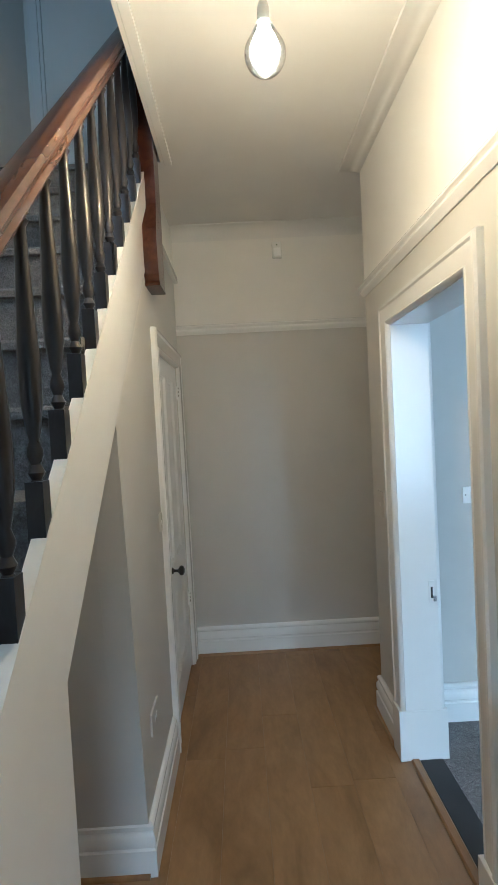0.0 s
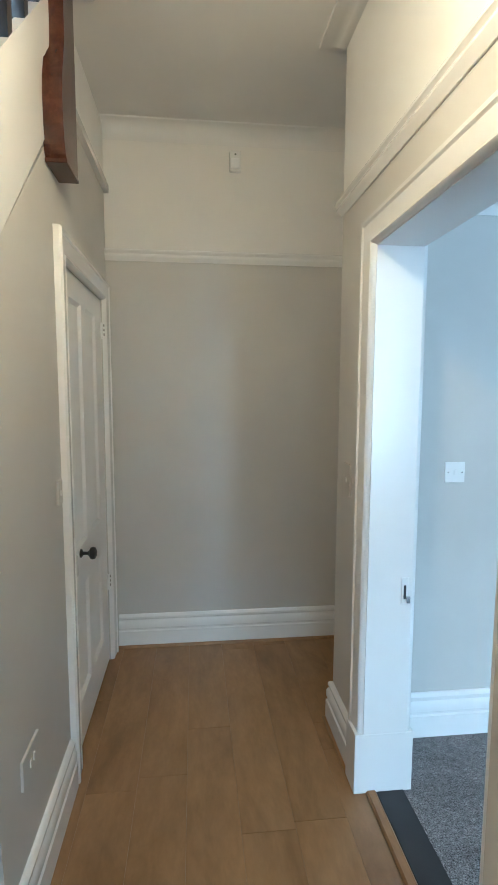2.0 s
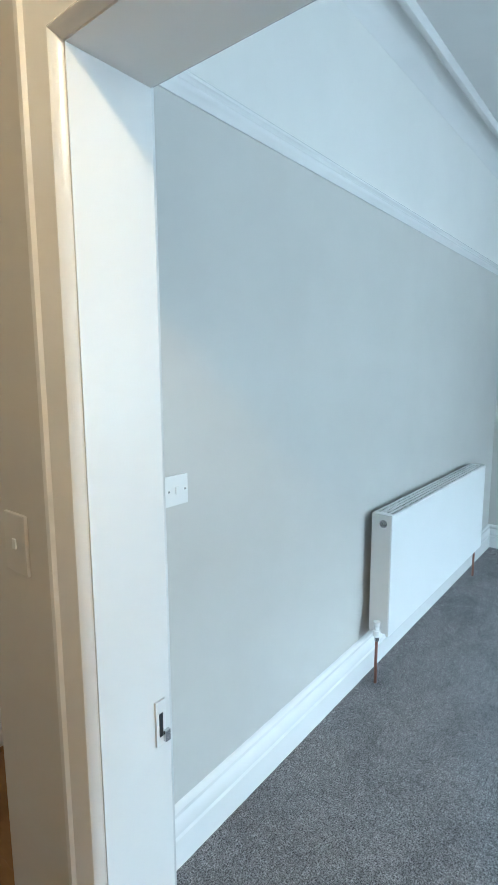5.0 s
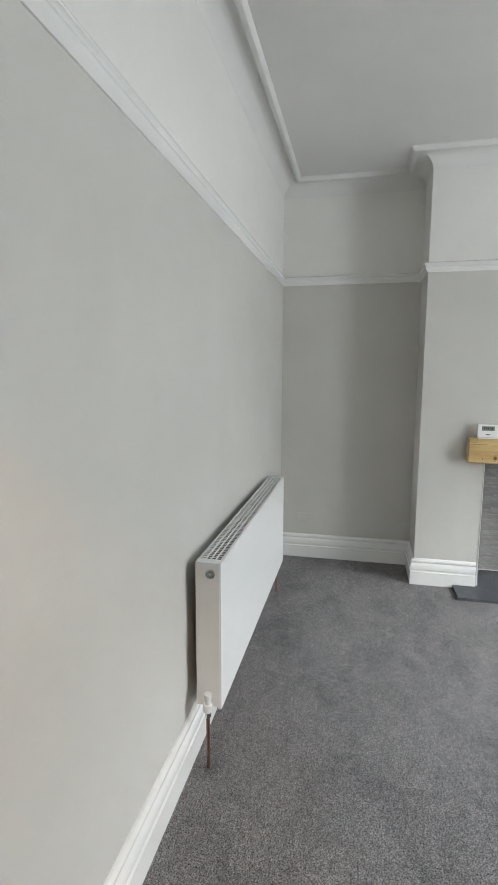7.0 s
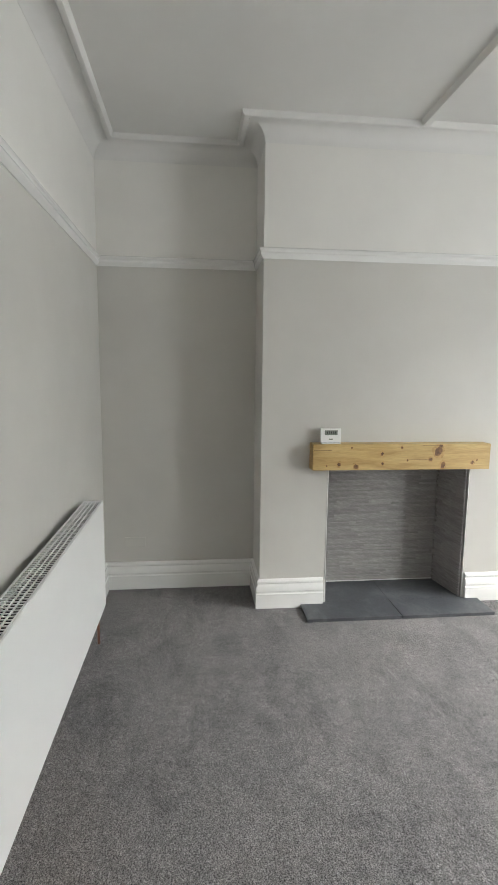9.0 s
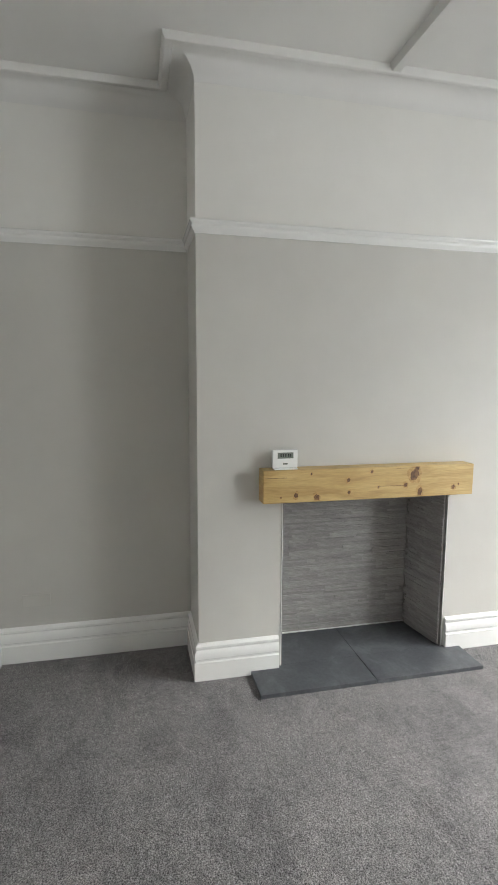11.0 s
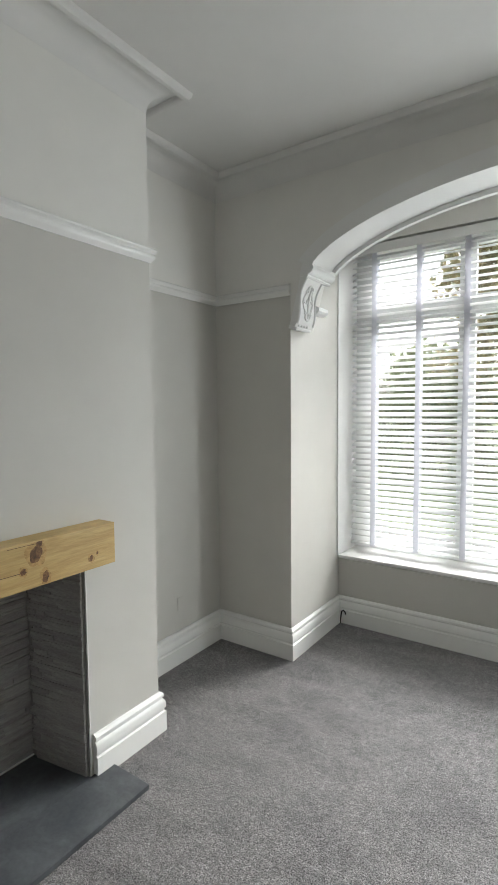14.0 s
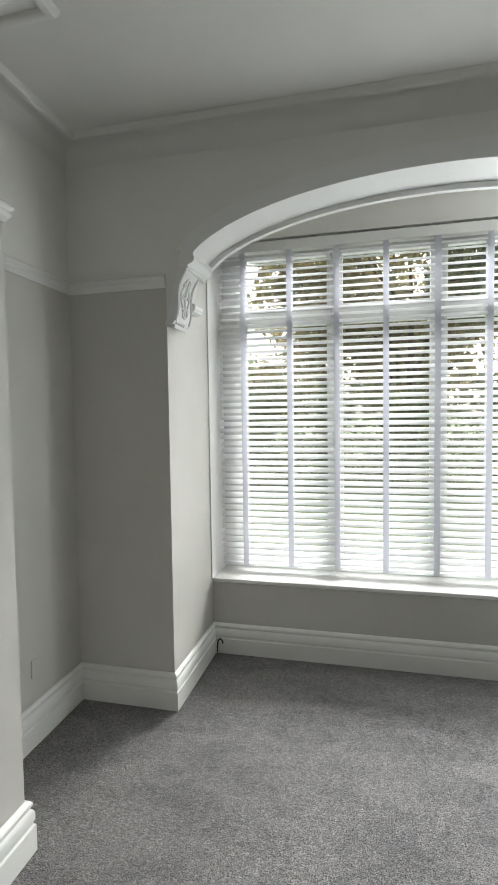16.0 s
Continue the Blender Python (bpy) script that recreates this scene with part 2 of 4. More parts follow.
ASPHALT = painted("path_asphalt", (0.2, 0.19, 0.18), 0.9, 0.002, 0.002, 0.15)

# ---- mesh tools ----


def finish(name, bm, materials, parent=None, label="", smooth=False):
    me = bpy.data.meshes.new(name)
    bm.normal_update()
    bm.to_mesh(me)
    bm.free()
    for m in (materials if isinstance(materials, (list, tuple)) else [materials]):
        me.materials.append(m)
    if smooth:
        me.polygons.foreach_set("use_smooth", [True] * len(me.polygons))
        me.set_sharp_from_angle(angle=radians(35))
    ob = new(name, me)
    if parent is not None:
        ob.parent = parent
    if label:
        ob["label"] = label
    return ob


def part(name, bm, material, parent, label="", smooth=False):
    return finish(name, bm, material, parent, label, smooth)


def thing(name, at, label, category, group="", turn=0.0):
    e = new(name)
    e.empty_display_size = 0.1
    e.matrix_world = pose(*at, 0, 0, turn)
    return tagged(e, label, category, group)


def structure(name, bm, materials, label="", category="", smooth=False):
    ob = finish(name, bm, materials, smooth=smooth)
    return tagged(ob, label, category, kind="structure")


def box(bm, x0, x1, y0, y1, z0, z1, mat=0, bevel=0.0):
    v = [bm.verts.new((x, y, z)) for z in (z0, z1) for y in (y0, y1) for x in (x0, x1)]
    fs = [bm.faces.new([v[i] for i in q]) for q in ((0, 2, 3, 1), (4, 5, 7, 6), (0, 1, 5, 4), (2, 6, 7, 3), (0, 4, 6, 2), (1, 3, 7, 5))]
    for f in fs:
        f.material_index = mat
    if bevel:
        edges = {e for f in fs for e in f.edges}
        made = bmesh.ops.bevel(bm, geom=list(edges), offset=bevel, segments=2, profile=0.6, affect="EDGES", clamp_overlap=True)
        for f in made["faces"]:
            f.material_index = mat
    return bm


def one_box(*dims, bevel=0.0):
    return box(bmesh.new(), *dims, bevel=bevel)


def prism(bm, outline, axis, a, b, mat=0):
    """A closed outline of (u, v) swept along an axis from a to b. axis x: (y, z); y: (x, z); z: (x, y)."""
    def put(u, v, w):
        return {"x": (w, u, v), "y": (u, w, v), "z": (u, v, w)}[axis]
    lo = [bm.verts.new(put(u, v, a)) for u, v in outline]
    hi = [bm.verts.new(put(u, v, b)) for u, v in outline]
    k = len(outline)
    fs = [bm.faces.new(lo), bm.faces.new(hi)]
    for i in range(k):
        fs.append(bm.faces.new((lo[i], lo[(i + 1) % k], hi[(i + 1) % k], hi[i])))
    for f in fs:
        f.material_index = mat
    bmesh.ops.recalc_face_normals(bm, faces=fs)
    return bm


def run(bm, profile, path, z=0.0, mat=0):
    """A moulding: the profile (distance from the wall, height) carried along wall corners (x, y), the room to the path's left; mitred."""
    pts = [Vector(p) for p in path]
    rings = []
    for i, p in enumerate(pts):
        a = (pts[i] - pts[i - 1]).normalized() if i else None
        b = (pts[i + 1] - pts[i]).normalized() if i < len(pts) - 1 else None
        na = Vector((-a.y, a.x)) if a else None
        nb = Vector((-b.y, b.x)) if b else None
        if na is None or nb is None:
            d = na or nb
        else:
            d = (na + nb) / (1 + na.dot(nb))
        rings.append([bm.verts.new((p.x + d.x * u, p.y + d.y * u, z + v)) for u, v in profile])
    k = len(profile)
    fs = []
    for r0, r1 in zip(rings, rings[1:]):
        for i in range(k):
            fs.append(bm.faces.new((r0[i], r0[(i + 1) % k], r1[(i + 1) % k], r1[i])))
    fs += [bm.faces.new(rings[0]), bm.faces.new(rings[-1])]
    for f in fs:
        f.material_index = mat
    bmesh.ops.recalc_face_normals(bm, faces=fs)
    return bm


def lathe(bm, profile, centre=(0, 0, 0), axis="z", steps=20, mat=0):
    """A turned shape: profile of (radius, height)."""
    rings = []
    for r, h in profile:
        ring = []
        for i in range(steps):
            a = 2 * math.pi * i / steps
            u, v = max(r, 1e-4) * math.cos(a), max(r, 1e-4) * math.sin(a)
            p = {"z": (u, v, h), "y": (u, h, v), "x": (h, u, v)}[axis]
            ring.append(bm.verts.new([c + d for c, d in zip(centre, p)]))
        rings.append(ring)
    fs = []
    for r0, r1 in zip(rings, rings[1:]):
        for i in range(steps):
            fs.append(bm.faces.new((r0[i], r0[(i + 1) % steps], r1[(i + 1) % steps], r1[i])))
    fs += [bm.faces.new(rings[0]), bm.faces.new(rings[-1])]
    for f in fs:
        f.material_index = mat
    bmesh.ops.recalc_face_normals(bm, faces=fs)
    return bm


def tube(bm, pts, r, steps=8, mat=0):
    pts = [Vector(p) for p in pts]
    rings = []
    for i, p in enumerate(pts):
        d = (pts[min(i + 1, len(pts) - 1)] - pts[max(i - 1, 0)]).normalized()
        side = d.orthogonal().normalized() if not rings else (last - d * last.dot(d)).normalized()
        last = side
        up = d.cross(side)
        rr = r[i] if isinstance(r, (list, tuple)) else r
        rings.append([bm.verts.new(p + rr * (math.cos(2 * math.pi * k / steps) * side + math.sin(2 * math.pi * k / steps) * up)) for k in range(steps)])
    fs = []
    for r0, r1 in zip(rings, rings[1:]):
        for i in range(steps):
            fs.append(bm.faces.new((r0[i], r0[(i + 1) % steps], r1[(i + 1) % steps], r1[i])))
    fs += [bm.faces.new(rings[0]), bm.faces.new(rings[-1])]
    bmesh.ops.recalc_face_normals(bm, faces=fs)
    for f in fs:
        f.material_index = mat
    return bm


# ---- the plan, in metres ----
CEIL = 3.01
WALL_T = 0.165           # between hall and front room
XL = -1.11               # hall's stair-side wall
YB = 0.93                # hall's back wall
YC = 0.12                # end of the wall between hall and room
XA = 4.10                # alcoves' back wall
XC = 3.72                # chimney breast's face
YC1, YC2 = -1.065, -2.885
YF = -3.86               # front wall
XP = 3.535               # bay's side wall
YBAY = -4.55             # bay's wall under the window
XP2 = 0.735              # bay's other side
RAIL = 2.243             # picture rail's underside
D0, D1, DH = -0.30, -1.085, 2.03   # doorway between hall and room
SILL = 0.50
BASE = [(0, 0), (0.026, 0), (0.026, 0.098), (0.019, 0.104), (0.019, 0.113), (0.024, 0.117), (0.024, 0.146), (0.018, 0.158),
        (0.013, 0.163), (0.013, 0.169), (0.019, 0.173), (0.019, 0.184), (0.012, 0.193), (0.004, 0.198), (0, 0.198)]
PRAIL = [(0, 0), (0.006, 0), (0.01, 0.008), (0.018, 0.018), (0.022, 0.026), (0.021, 0.034), (0.019, 0.038), (0.022, 0.044), (0.028, 0.049), (0.029, 0.056), (0.025, 0.062), (0.012, 0.066), (0, 0.066)]


def cove(r, foot):
    pts = [(0, -foot - r)]
    for i in range(9):
        q = math.pi / 2 * i / 8
        pts.append((0.001 + r * (1 - math.cos(q)), -foot - r + r * math.sin(q)))
    return pts + [(r + 0.006, -foot), (r + 0.009, -0.02), (r + 0.018, -0.03), (r + 0.03, -0.033), (r + 0.042, -0.03), (r + 0.052, -0.018), (r + 0.056, 0), (0, 0)]


COVE = cove(0.095, 0.012)
SHALLOW_COVE = [(0, -0.052), (0.01, -0.05), (0.028, -0.036), (0.05, -0.02), (0.075, -0.01), (0.09, -0.007), (0.094, 0), (0, 0)]

# walls of the front room
def two_tone(bm, x0, x1, y0, y1, z0=0.0, z1=CEIL, split=RAIL + 0.03):
    if z0 < split < z1:
        box(bm, x0, x1, y0, y1, z0, split, 0)
        box(bm, x0, x1, y0, y1, split, z1, 1)
    else:
        box(bm, x0, x1, y0, y1, z0, z1, 0 if z1 <= split else 1)
    return bm


PAINTS = [GREIGE, WHITE_WALL]


def wall(name, bm):
    return structure(name, bm, PAINTS, category="wall")


bm = bmesh.new()
two_tone(bm, WALL_T, XA + 0.25, 0.0, YC)
wall("wall_north", bm)
bm = bmesh.new()
two_tone(bm, XA, XA + 0.25, YF, 0.0)
wall("wall_east", bm)
bm = bmesh.new()   # chimney breast with its opening
OP0, OP1, OPH = -1.505, -2.485, 0.99
XO = 4.06
prism(bm, [(YC2, 0), (OP1, 0), (OP1, OPH), (OP0, OPH), (OP0, 0), (YC1, 0), (YC1, RAIL + 0.03), (YC2, RAIL + 0.03)], "x", XC, XA, 0)
box(bm, XC, XA, YC2, YC1, RAIL + 0.03, CEIL, 1)
wall("wall_chimney_breast", bm)

ARCH_X, ARCH_A, ARCH_B, ARCH_Z = 2.135, 1.39, 0.503, 2.268
ARCH_T = 0.29            # depth of the arched wall


def arch_z(x, shrink=0.0):
    q = 1 - ((x - ARCH_X) / (ARCH_A - shrink)) ** 2
    return ARCH_Z + (ARCH_B - shrink) * math.sqrt(max(q, 0.0))


bm = bmesh.new()   # front wall with the arch into the bay
two_tone(bm, XP, XA + 0.25, YF - ARCH_T, YF)
two_tone(bm, WALL_T - 0.165, XP2, YF - ARCH_T, YF)
LEAN_X, LEAN_Z = 0.10, 0.37      # the opening leans inwards above the corbels' feet
FOOT_Z = 2.06
N = 48
out = [(XP2, FOOT_Z)]
for i in range(N + 1):
    x = XP2 + LEAN_X + (XP - XP2 - 2 * LEAN_X) * i / N
    out.append((x, arch_z(x, 0.03)))
out.append((XP, FOOT_Z))
for (xa, za), (xb, zb) in zip(out, out[1:]):
    prism(bm, [(xa, za), (xb, zb), (xb, CEIL), (xa, CEIL)], "y", YF - ARCH_T, YF, 1)
wall("wall_front", bm)

BH = 2.93
bm = bmesh.new()   # bay: side walls, wall under the window, head
box(bm, XP, XP + 0.3, YBAY - 0.5, YF - ARCH_T, 0, BH, 0)
wall("wall_bay", bm)
wall("wall_bay", one_box(XP2 - 0.3, XP2, YBAY - 0.5, YF - ARCH_T, 0, BH))
wall("wall_bay", one_box(XP2, XP, YBAY - 0.3, YBAY, 0, SILL - 0.03))
wall("wall_bay", box(bmesh.new(), XP2, XP, YBAY - 0.42, YBAY - 0.16, 2.74, BH, 1))
bm = one_box(XP2 - 0.3, XP + 0.3, YBAY - 0.5, YF - ARCH_T, BH, BH + 0.1)
structure("ceiling", bm, CEILING, category="ceiling")

# wall between hall and room
bm = bmesh.new()
prism(bm, [(-5.0, 0), (D1, 0), (D1, DH + 0.02), (D0, DH + 0.02), (D0, 0), (YC, 0), (YC, RAIL + 0.03), (-5.0, RAIL + 0.03)], "x", 0, WALL_T, 0)
box(bm, 0, WALL_T, -5.0, YC, RAIL + 0.03, CEIL, 1)
wall("wall_hall_east", bm)
bm = bmesh.new()
two_tone(bm, XL - 1.0, 3.0, YB, YB + 0.2)
two_tone(bm, 2.8, 3.0, YC, YB)
wall("wall_hall_back", bm)

# ceilings
HC = 2.965               # hall ceiling
bm = bmesh.new()
box(bm, WALL_T, XA, YF, 0.0, CEIL, CEIL + 0.15)
structure("ceiling", bm, CEILING, category="ceiling")
WELL_X, WELL_Y = -1.015, 0.03
bm = bmesh.new()
box(bm, WELL_X, WALL_T, -5.0, YC, HC, CEIL + 0.25)
box(bm, WELL_X, 3.0, YC, YB + 0.2, HC, CEIL + 0.25)
box(bm, XL - 0.1, WELL_X, WELL_Y, YB + 0.2, HC, CEIL + 0.25)
structure("ceiling", bm, CEILING, category="ceiling")
bm = bmesh.new()
box(bm, WELL_X - 0.02, WELL_X, -4.0, WELL_Y, HC - 0.012, CEIL + 0.25)
box(bm, WELL_X - 0.004, WELL_X + 0.035, -4.0, WELL_Y + 0.01, HC - 0.014, HC - 0.001, bevel=0.003)
box(bm, XL - 0.1, WELL_X - 0.02, WELL_Y - 0.02, WELL_Y, HC - 0.012, CEIL + 0.25)
structure("trim", bm, GLOSS, category="trim")

# floors
bm = one_box(WALL_T, XA, YBAY, 0.0, -0.12, 0.0)
structure("floor", bm, CARPET, "grey twist-pile carpet with brushed patches", "carpet")
bm = one_box(XL - 1.0, 3.0, -5.0, YB + 0.2, -0.14, -0.012)
HALL_FLOOR = structure("floor", bm, GROUT, "oak-effect laminate plank floor", "floor")
bm = box(bmesh.new(), 0.056, WALL_T - 0.002, D1, D0, -0.012, 0.004, bevel=0.002)
structure("threshold", bm, THRESH, "black painted threshold board", "threshold")
bm = bmesh.new()
prism(bm, [(0.014, -0.012), (0.014, 0.004), (0.022, 0.011), (0.048, 0.011), (0.055, 0.004), (0.055, -0.012)], "y", D1, D0)
structure("threshold_bar", bm, LAMINATE, "oak-effect threshold bar in the doorway", "threshold")

# skirtings, picture rails, covings
def moulding(name, profile, path, z=0.0, mat=GLOSS, cat="skirting board"):
    return structure(name, run(bmesh.new(), profile, path, z), mat, category=cat, smooth=True)


R0 = WALL_T
moulding("baseboard", BASE, [(XC, OP0 + 0.012), (XC, YC1), (XA, YC1), (XA, 0.0), (R0, 0.0), (R0, D0 + 0.1)])
moulding("baseboard", BASE, [(XP2, YBAY), (XP, YBAY), (XP, YF), (XA, YF), (XA, YC2), (XC, YC2), (XC, OP1 - 0.012)])
moulding("baseboard", BASE, [(R0, D1 - 0.1), (R0, YF), (XP2, YF), (XP2, YBAY)])
moulding("baseboard", BASE, [(2.8, YB), (XL + 0.03, YB)])
moulding("baseboard", BASE, [(0.0, D0 + 0.106), (0.0, YC), (2.8, YC)])
moulding("baseboard", BASE, [(0.0, -5.0), (0.0, D1 - 0.106)])
moulding("picture_rail", PRAIL, [(XP, YF), (XA, YF), (XA, YC2), (XC, YC2), (XC, YC1), (XA, YC1), (XA, 0.0), (R0, 0.0), (R0, YF), (XP2 - 0.02, YF)], RAIL, cat="picture rail")
moulding("picture_rail", PRAIL, [(2.8, YB), (XL + 0.0, YB)], RAIL, cat="picture rail")
moulding("picture_rail", [(u * 1.08, v) for u, v in PRAIL], [(0.0, -5.0), (0.0, YC), (2.8, YC)], RAIL + 0.012, cat="picture rail")
moulding("coving", COVE, [(XC, -2.0), (XC, YC1), (XA, YC1), (XA, 0.0), (R0, 0.0), (R0, YF), (XA, YF), (XA, YC2), (XC, YC2), (XC, -2.0)], CEIL, CEILING, "coving")
moulding("coving", cove(0.08, 0.006)[:-8] + [(0.084, -0.005), (0.088, 0), (0, 0)], [(2.8, YB), (XL, YB)], HC, CEILING, "coving")
moulding("coving", SHALLOW_COVE, [(0.0, -5.0), (0.0, YC), (2.8, YC)], HC, CEILING, "coving")
BEAD = [(0.02, 0), (0.038, 0), (0.037, 0.006), (0.032, 0.012), (0.026, 0.015), (0.02, 0.015)]
moulding("floor_bead", BEAD, [(2.8, YB), (XL + 0.03, YB)], 0.0, LAMINATE, "floor edging")
moulding("floor_bead", BEAD, [(0.0, D0 + 0.106), (0.0, YC), (2.8, YC)], 0.0, LAMINATE, "floor edging")
bm = prism(bmesh.new(), [(-1.985 - 0.035, CEIL), (-2.005, CEIL - 0.03), (-1.965, CEIL - 0.03), (-1.985 + 0.035, CEIL)], "x", R0 + 0.15, XC - 0.15)
structure("ceiling_rib", bm, CEILING, "white plaster rib across the ceiling", "moulding")

# ---- hall: stair side ----
SY0, SY1 = -1.505, -0.925      # recess under the stairs
BANDX = XL + 0.006
SB = -0.80                     # foot of the recess's far corner


def s_top(y):
    """Top edge of the stair string."""
    return 2.995 + 0.98 * y


def s_low(y):
    """Lower edge of the stair string."""
    return 2.566 + 0.98 * y


def panel(bm, outline, x0, x1, mat=0):
    return prism(bm, outline, "x", x0, x1, mat)


LANDING = 2.62
bm = bmesh.new()               # plaster under the string, around the cupboard door
CD0, CD1, CDH = -0.045, 0.78, 2.005
panel(bm, [(SB, 0), (CD0, 0), (CD0, CDH), (CD1, CDH), (CD1, 0), (YB, 0), (YB, LANDING), (0.1, LANDING), (SY1, s_low(SY1))], XL - 0.1, XL)
structure("wall_hall_stair_side", bm, GREIGE, category="wall")
bm = bmesh.new()
box(bm, XL - 0.1, XL, 0.1, YB, LANDING, CEIL)
structure("wall_hall_stair_side", bm, WHITE_WALL, category="wall")
bm = bmesh.new()
panel(bm, [(0.1, LANDING - 0.018), (YB, LANDING - 0.018), (YB, LANDING + 0.02), (0.1, LANDING + 0.02)], XL + 0.001, XL + 0.028)
structure("trim", bm, GLOSS, "narrow white moulding below the landing", "moulding")

bm = bmesh.new()               # recess under the stairs: far wall, near wall, back, sloping underside
panel(bm, [(SB, 0), (SB + 0.1, 0), (SY1 + 0.12, 1.9), (SY1 - 0.02, 1.9)], XL - 0.85, XL - 0.1)
box(bm, XL - 0.95, XL - 0.85, -4.0, YB, 0, 1.9)
structure("wall_recess", bm, GREIGE, category="wall")
bm = bmesh.new()
panel(bm, [(SY0 - 1.2, s_low(SY0 - 1.2) + 0.02), (SY1 + 0.1, s_low(SY1 + 0.1) + 0.02), (SY1 + 0.1, s_low(SY1 + 0.1) + 0.1), (SY0 - 1.2, s_low(SY0 - 1.2) + 0.1)], XL - 0.85, XL - 0.03)
structure("ceiling", bm, WHITE_WALL, category="ceiling")
bm = bmesh.new()               # white panelled front under the lower flight
panel(bm, [(-2.75, 0), (SY0, 0), (SY0, s_low(SY0) + 0.02), (-2.75, s_low(-2.75) + 0.06)], XL - 0.07, XL + 0.002)
box(bm, XL + 0.002, XL + 0.012, -2.7, SY0 - 0.12, 0.22, 0.24)
box(bm, XL + 0.002, XL + 0.012, SY0 - 0.14, SY0 - 0.12, 0.24, 0.62)
structure("spandrel_panel", bm, GLOSS, "white painted panelling under the stairs", "panelling")
moulding("baseboard", BASE, [(XL, CD0 - 0.112), (XL, SB), (XL - 0.85, SB)])
moulding("floor_bead", BEAD, [(XL, SB), (XL - 0.85, SB)], 0.0, LAMINATE, "floor edging")
# string: white board with a moulded upper edge, rounded at its end by the newel
bm = bmesh.new()
low, top = [], []
for i in range(13):
    y = -2.9 + (2.9 - 0.053) * i / 12
    low.append((y, s_low(y)))
    top.append((min(y, -0.075), s_top(min(y, -0.075))))
outline = low + [(-0.053, 2.84), (-0.058, 2.89), (-0.066, 2.915)] + top[::-1][1:]
panel(bm, outline, XL - 0.01, BANDX)
panel(bm, [(-2.9, s_top(-2.9) - 0.16), (-0.16, s_top(-0.16) - 0.16), (-0.1, s_top(-0.1) - 0.06), (-0.075, s_top(-0.075)), (-2.9, s_top(-2.9))], BANDX, BANDX + 0.016)
panel(bm, [(-2.9, s_top(-2.9) - 0.175), (-0.16, s_top(-0.16) - 0.175), (-0.16, s_top(-0.16) - 0.16), (-2.9, s_top(-2.9) - 0.16)], BANDX, BANDX + 0.008)
structure("stair_string", bm, GLOSS, "white gloss stair string", "stair string")

# stairs
stairs = tagged(new("staircase"), "straight stair flight with grey carpet and white strings", "staircase")
stairs.location = (XL - 0.45, -2.9, 0)
RISE = 0.196


def local(ob, parent):
    ob.parent = parent
    ob.matrix_parent_inverse = Matrix.Translation(-parent.location)
    return ob


for i in range(15):
    y0 = -2.98 + i * 0.2
    z = RISE * (i + 1) - 0.08
    if z > 2.86:
        break
    bm = bmesh.new()
    panel(bm, [(y0 - 0.022, z - 0.028), (y0 - 0.022, z - 0.01), (y0 - 0.012, z), (y0 + 0.2, z), (y0 + 0.2, z - 0.028)], XL - 0.88, XL - 0.012)
    local(finish("tread", bm, STAIR_CARPET), stairs)
    bm = one_box(XL - 0.88, XL - 0.012, y0, y0 + 0.012, z - RISE, z - 0.028)
    local(finish("riser", bm, STAIR_CARPET), stairs)
bm = one_box(XL - 0.9, XL - 0.1, 0.03, YB, 2.74, 2.86)
structure("floor_landing", bm, STAIR_CARPET, "carpeted landing", "floor")

BAL = [(0.017, 0.1), (0.011, 0.108), (0.019, 0.122), (0.011, 0.138), (0.018, 0.155), (0.018, 0.165), (0.011, 0.185), (0.015, 0.2), (0.023, 0.26), (0.024, 0.33), (0.019, 0.44), (0.014, 0.56),
       (0.012, 0.6), (0.019, 0.612), (0.012, 0.625), (0.017, 0.635), (0.017, 0.64)]


def baluster(y):
    z = s_top(y) - 0.012
    e = thing("baluster", (BANDX - 0.004, y, z), "black-stained turned wooden baluster", "baluster", "balusters of the stair")
    bm = bmesh.new()
    prism(bm, [(-0.0175, -0.025), (0.0175, 0.009), (0.0175, 0.105), (-0.0175, 0.105)], "x", -0.0175, 0.0175)
    part("base_block", bm, EBONY, e)
    part("turned_shaft", lathe(bmesh.new(), [(r * 0.92, h) for r, h in BAL if h >= 0.1], steps=12), EBONY, e, smooth=True)
    bm = bmesh.new()
    prism(bm, [(-0.015, 0.63), (0.015, 0.63), (0.015, 0.685), (-0.015, 0.65)], "x", -0.015, 0.015)
    part("top_block", bm, EBONY, e)
    return e


first = baluster(-0.27)
for i in range(1, 17):
    y = -0.27 - 0.147 * i
    copy_thing(first, pose(BANDX - 0.004, y, s_top(y) - 0.012))

rail = thing("handrail", (BANDX - 0.004, -0.27, s_top(-0.27) + 0.63), "polished mahogany-brown stair handrail", "handrail")
bm = bmesh.new()
prof = [(-0.03, 0), (-0.034, 0.012), (-0.025, 0.022), (-0.033, 0.034), (-0.036, 0.05), (-0.028, 0.066), (-0.012, 0.074), (0.012, 0.074), (0.028, 0.066), (0.036, 0.05), (0.033, 0.034), (0.025, 0.022), (0.034, 0.012), (0.03, 0)]
ra = [bm.verts.new((u, -2.5, v - 0.98 * 2.5)) for u, v in prof]
rb = [bm.verts.new((u, 0.082, v + 0.98 * 0.082)) for u, v in prof]
for i in range(len(prof)):
    bm.faces.new((ra[i], ra[(i + 1) % len(prof)], rb[(i + 1) % len(prof)], rb[i]))
bm.faces.new(ra), bm.faces.new(rb)
bmesh.ops.recalc_face_normals(bm, faces=bm.faces)
part("rail", bm, RAILWOOD, rail, smooth=True)

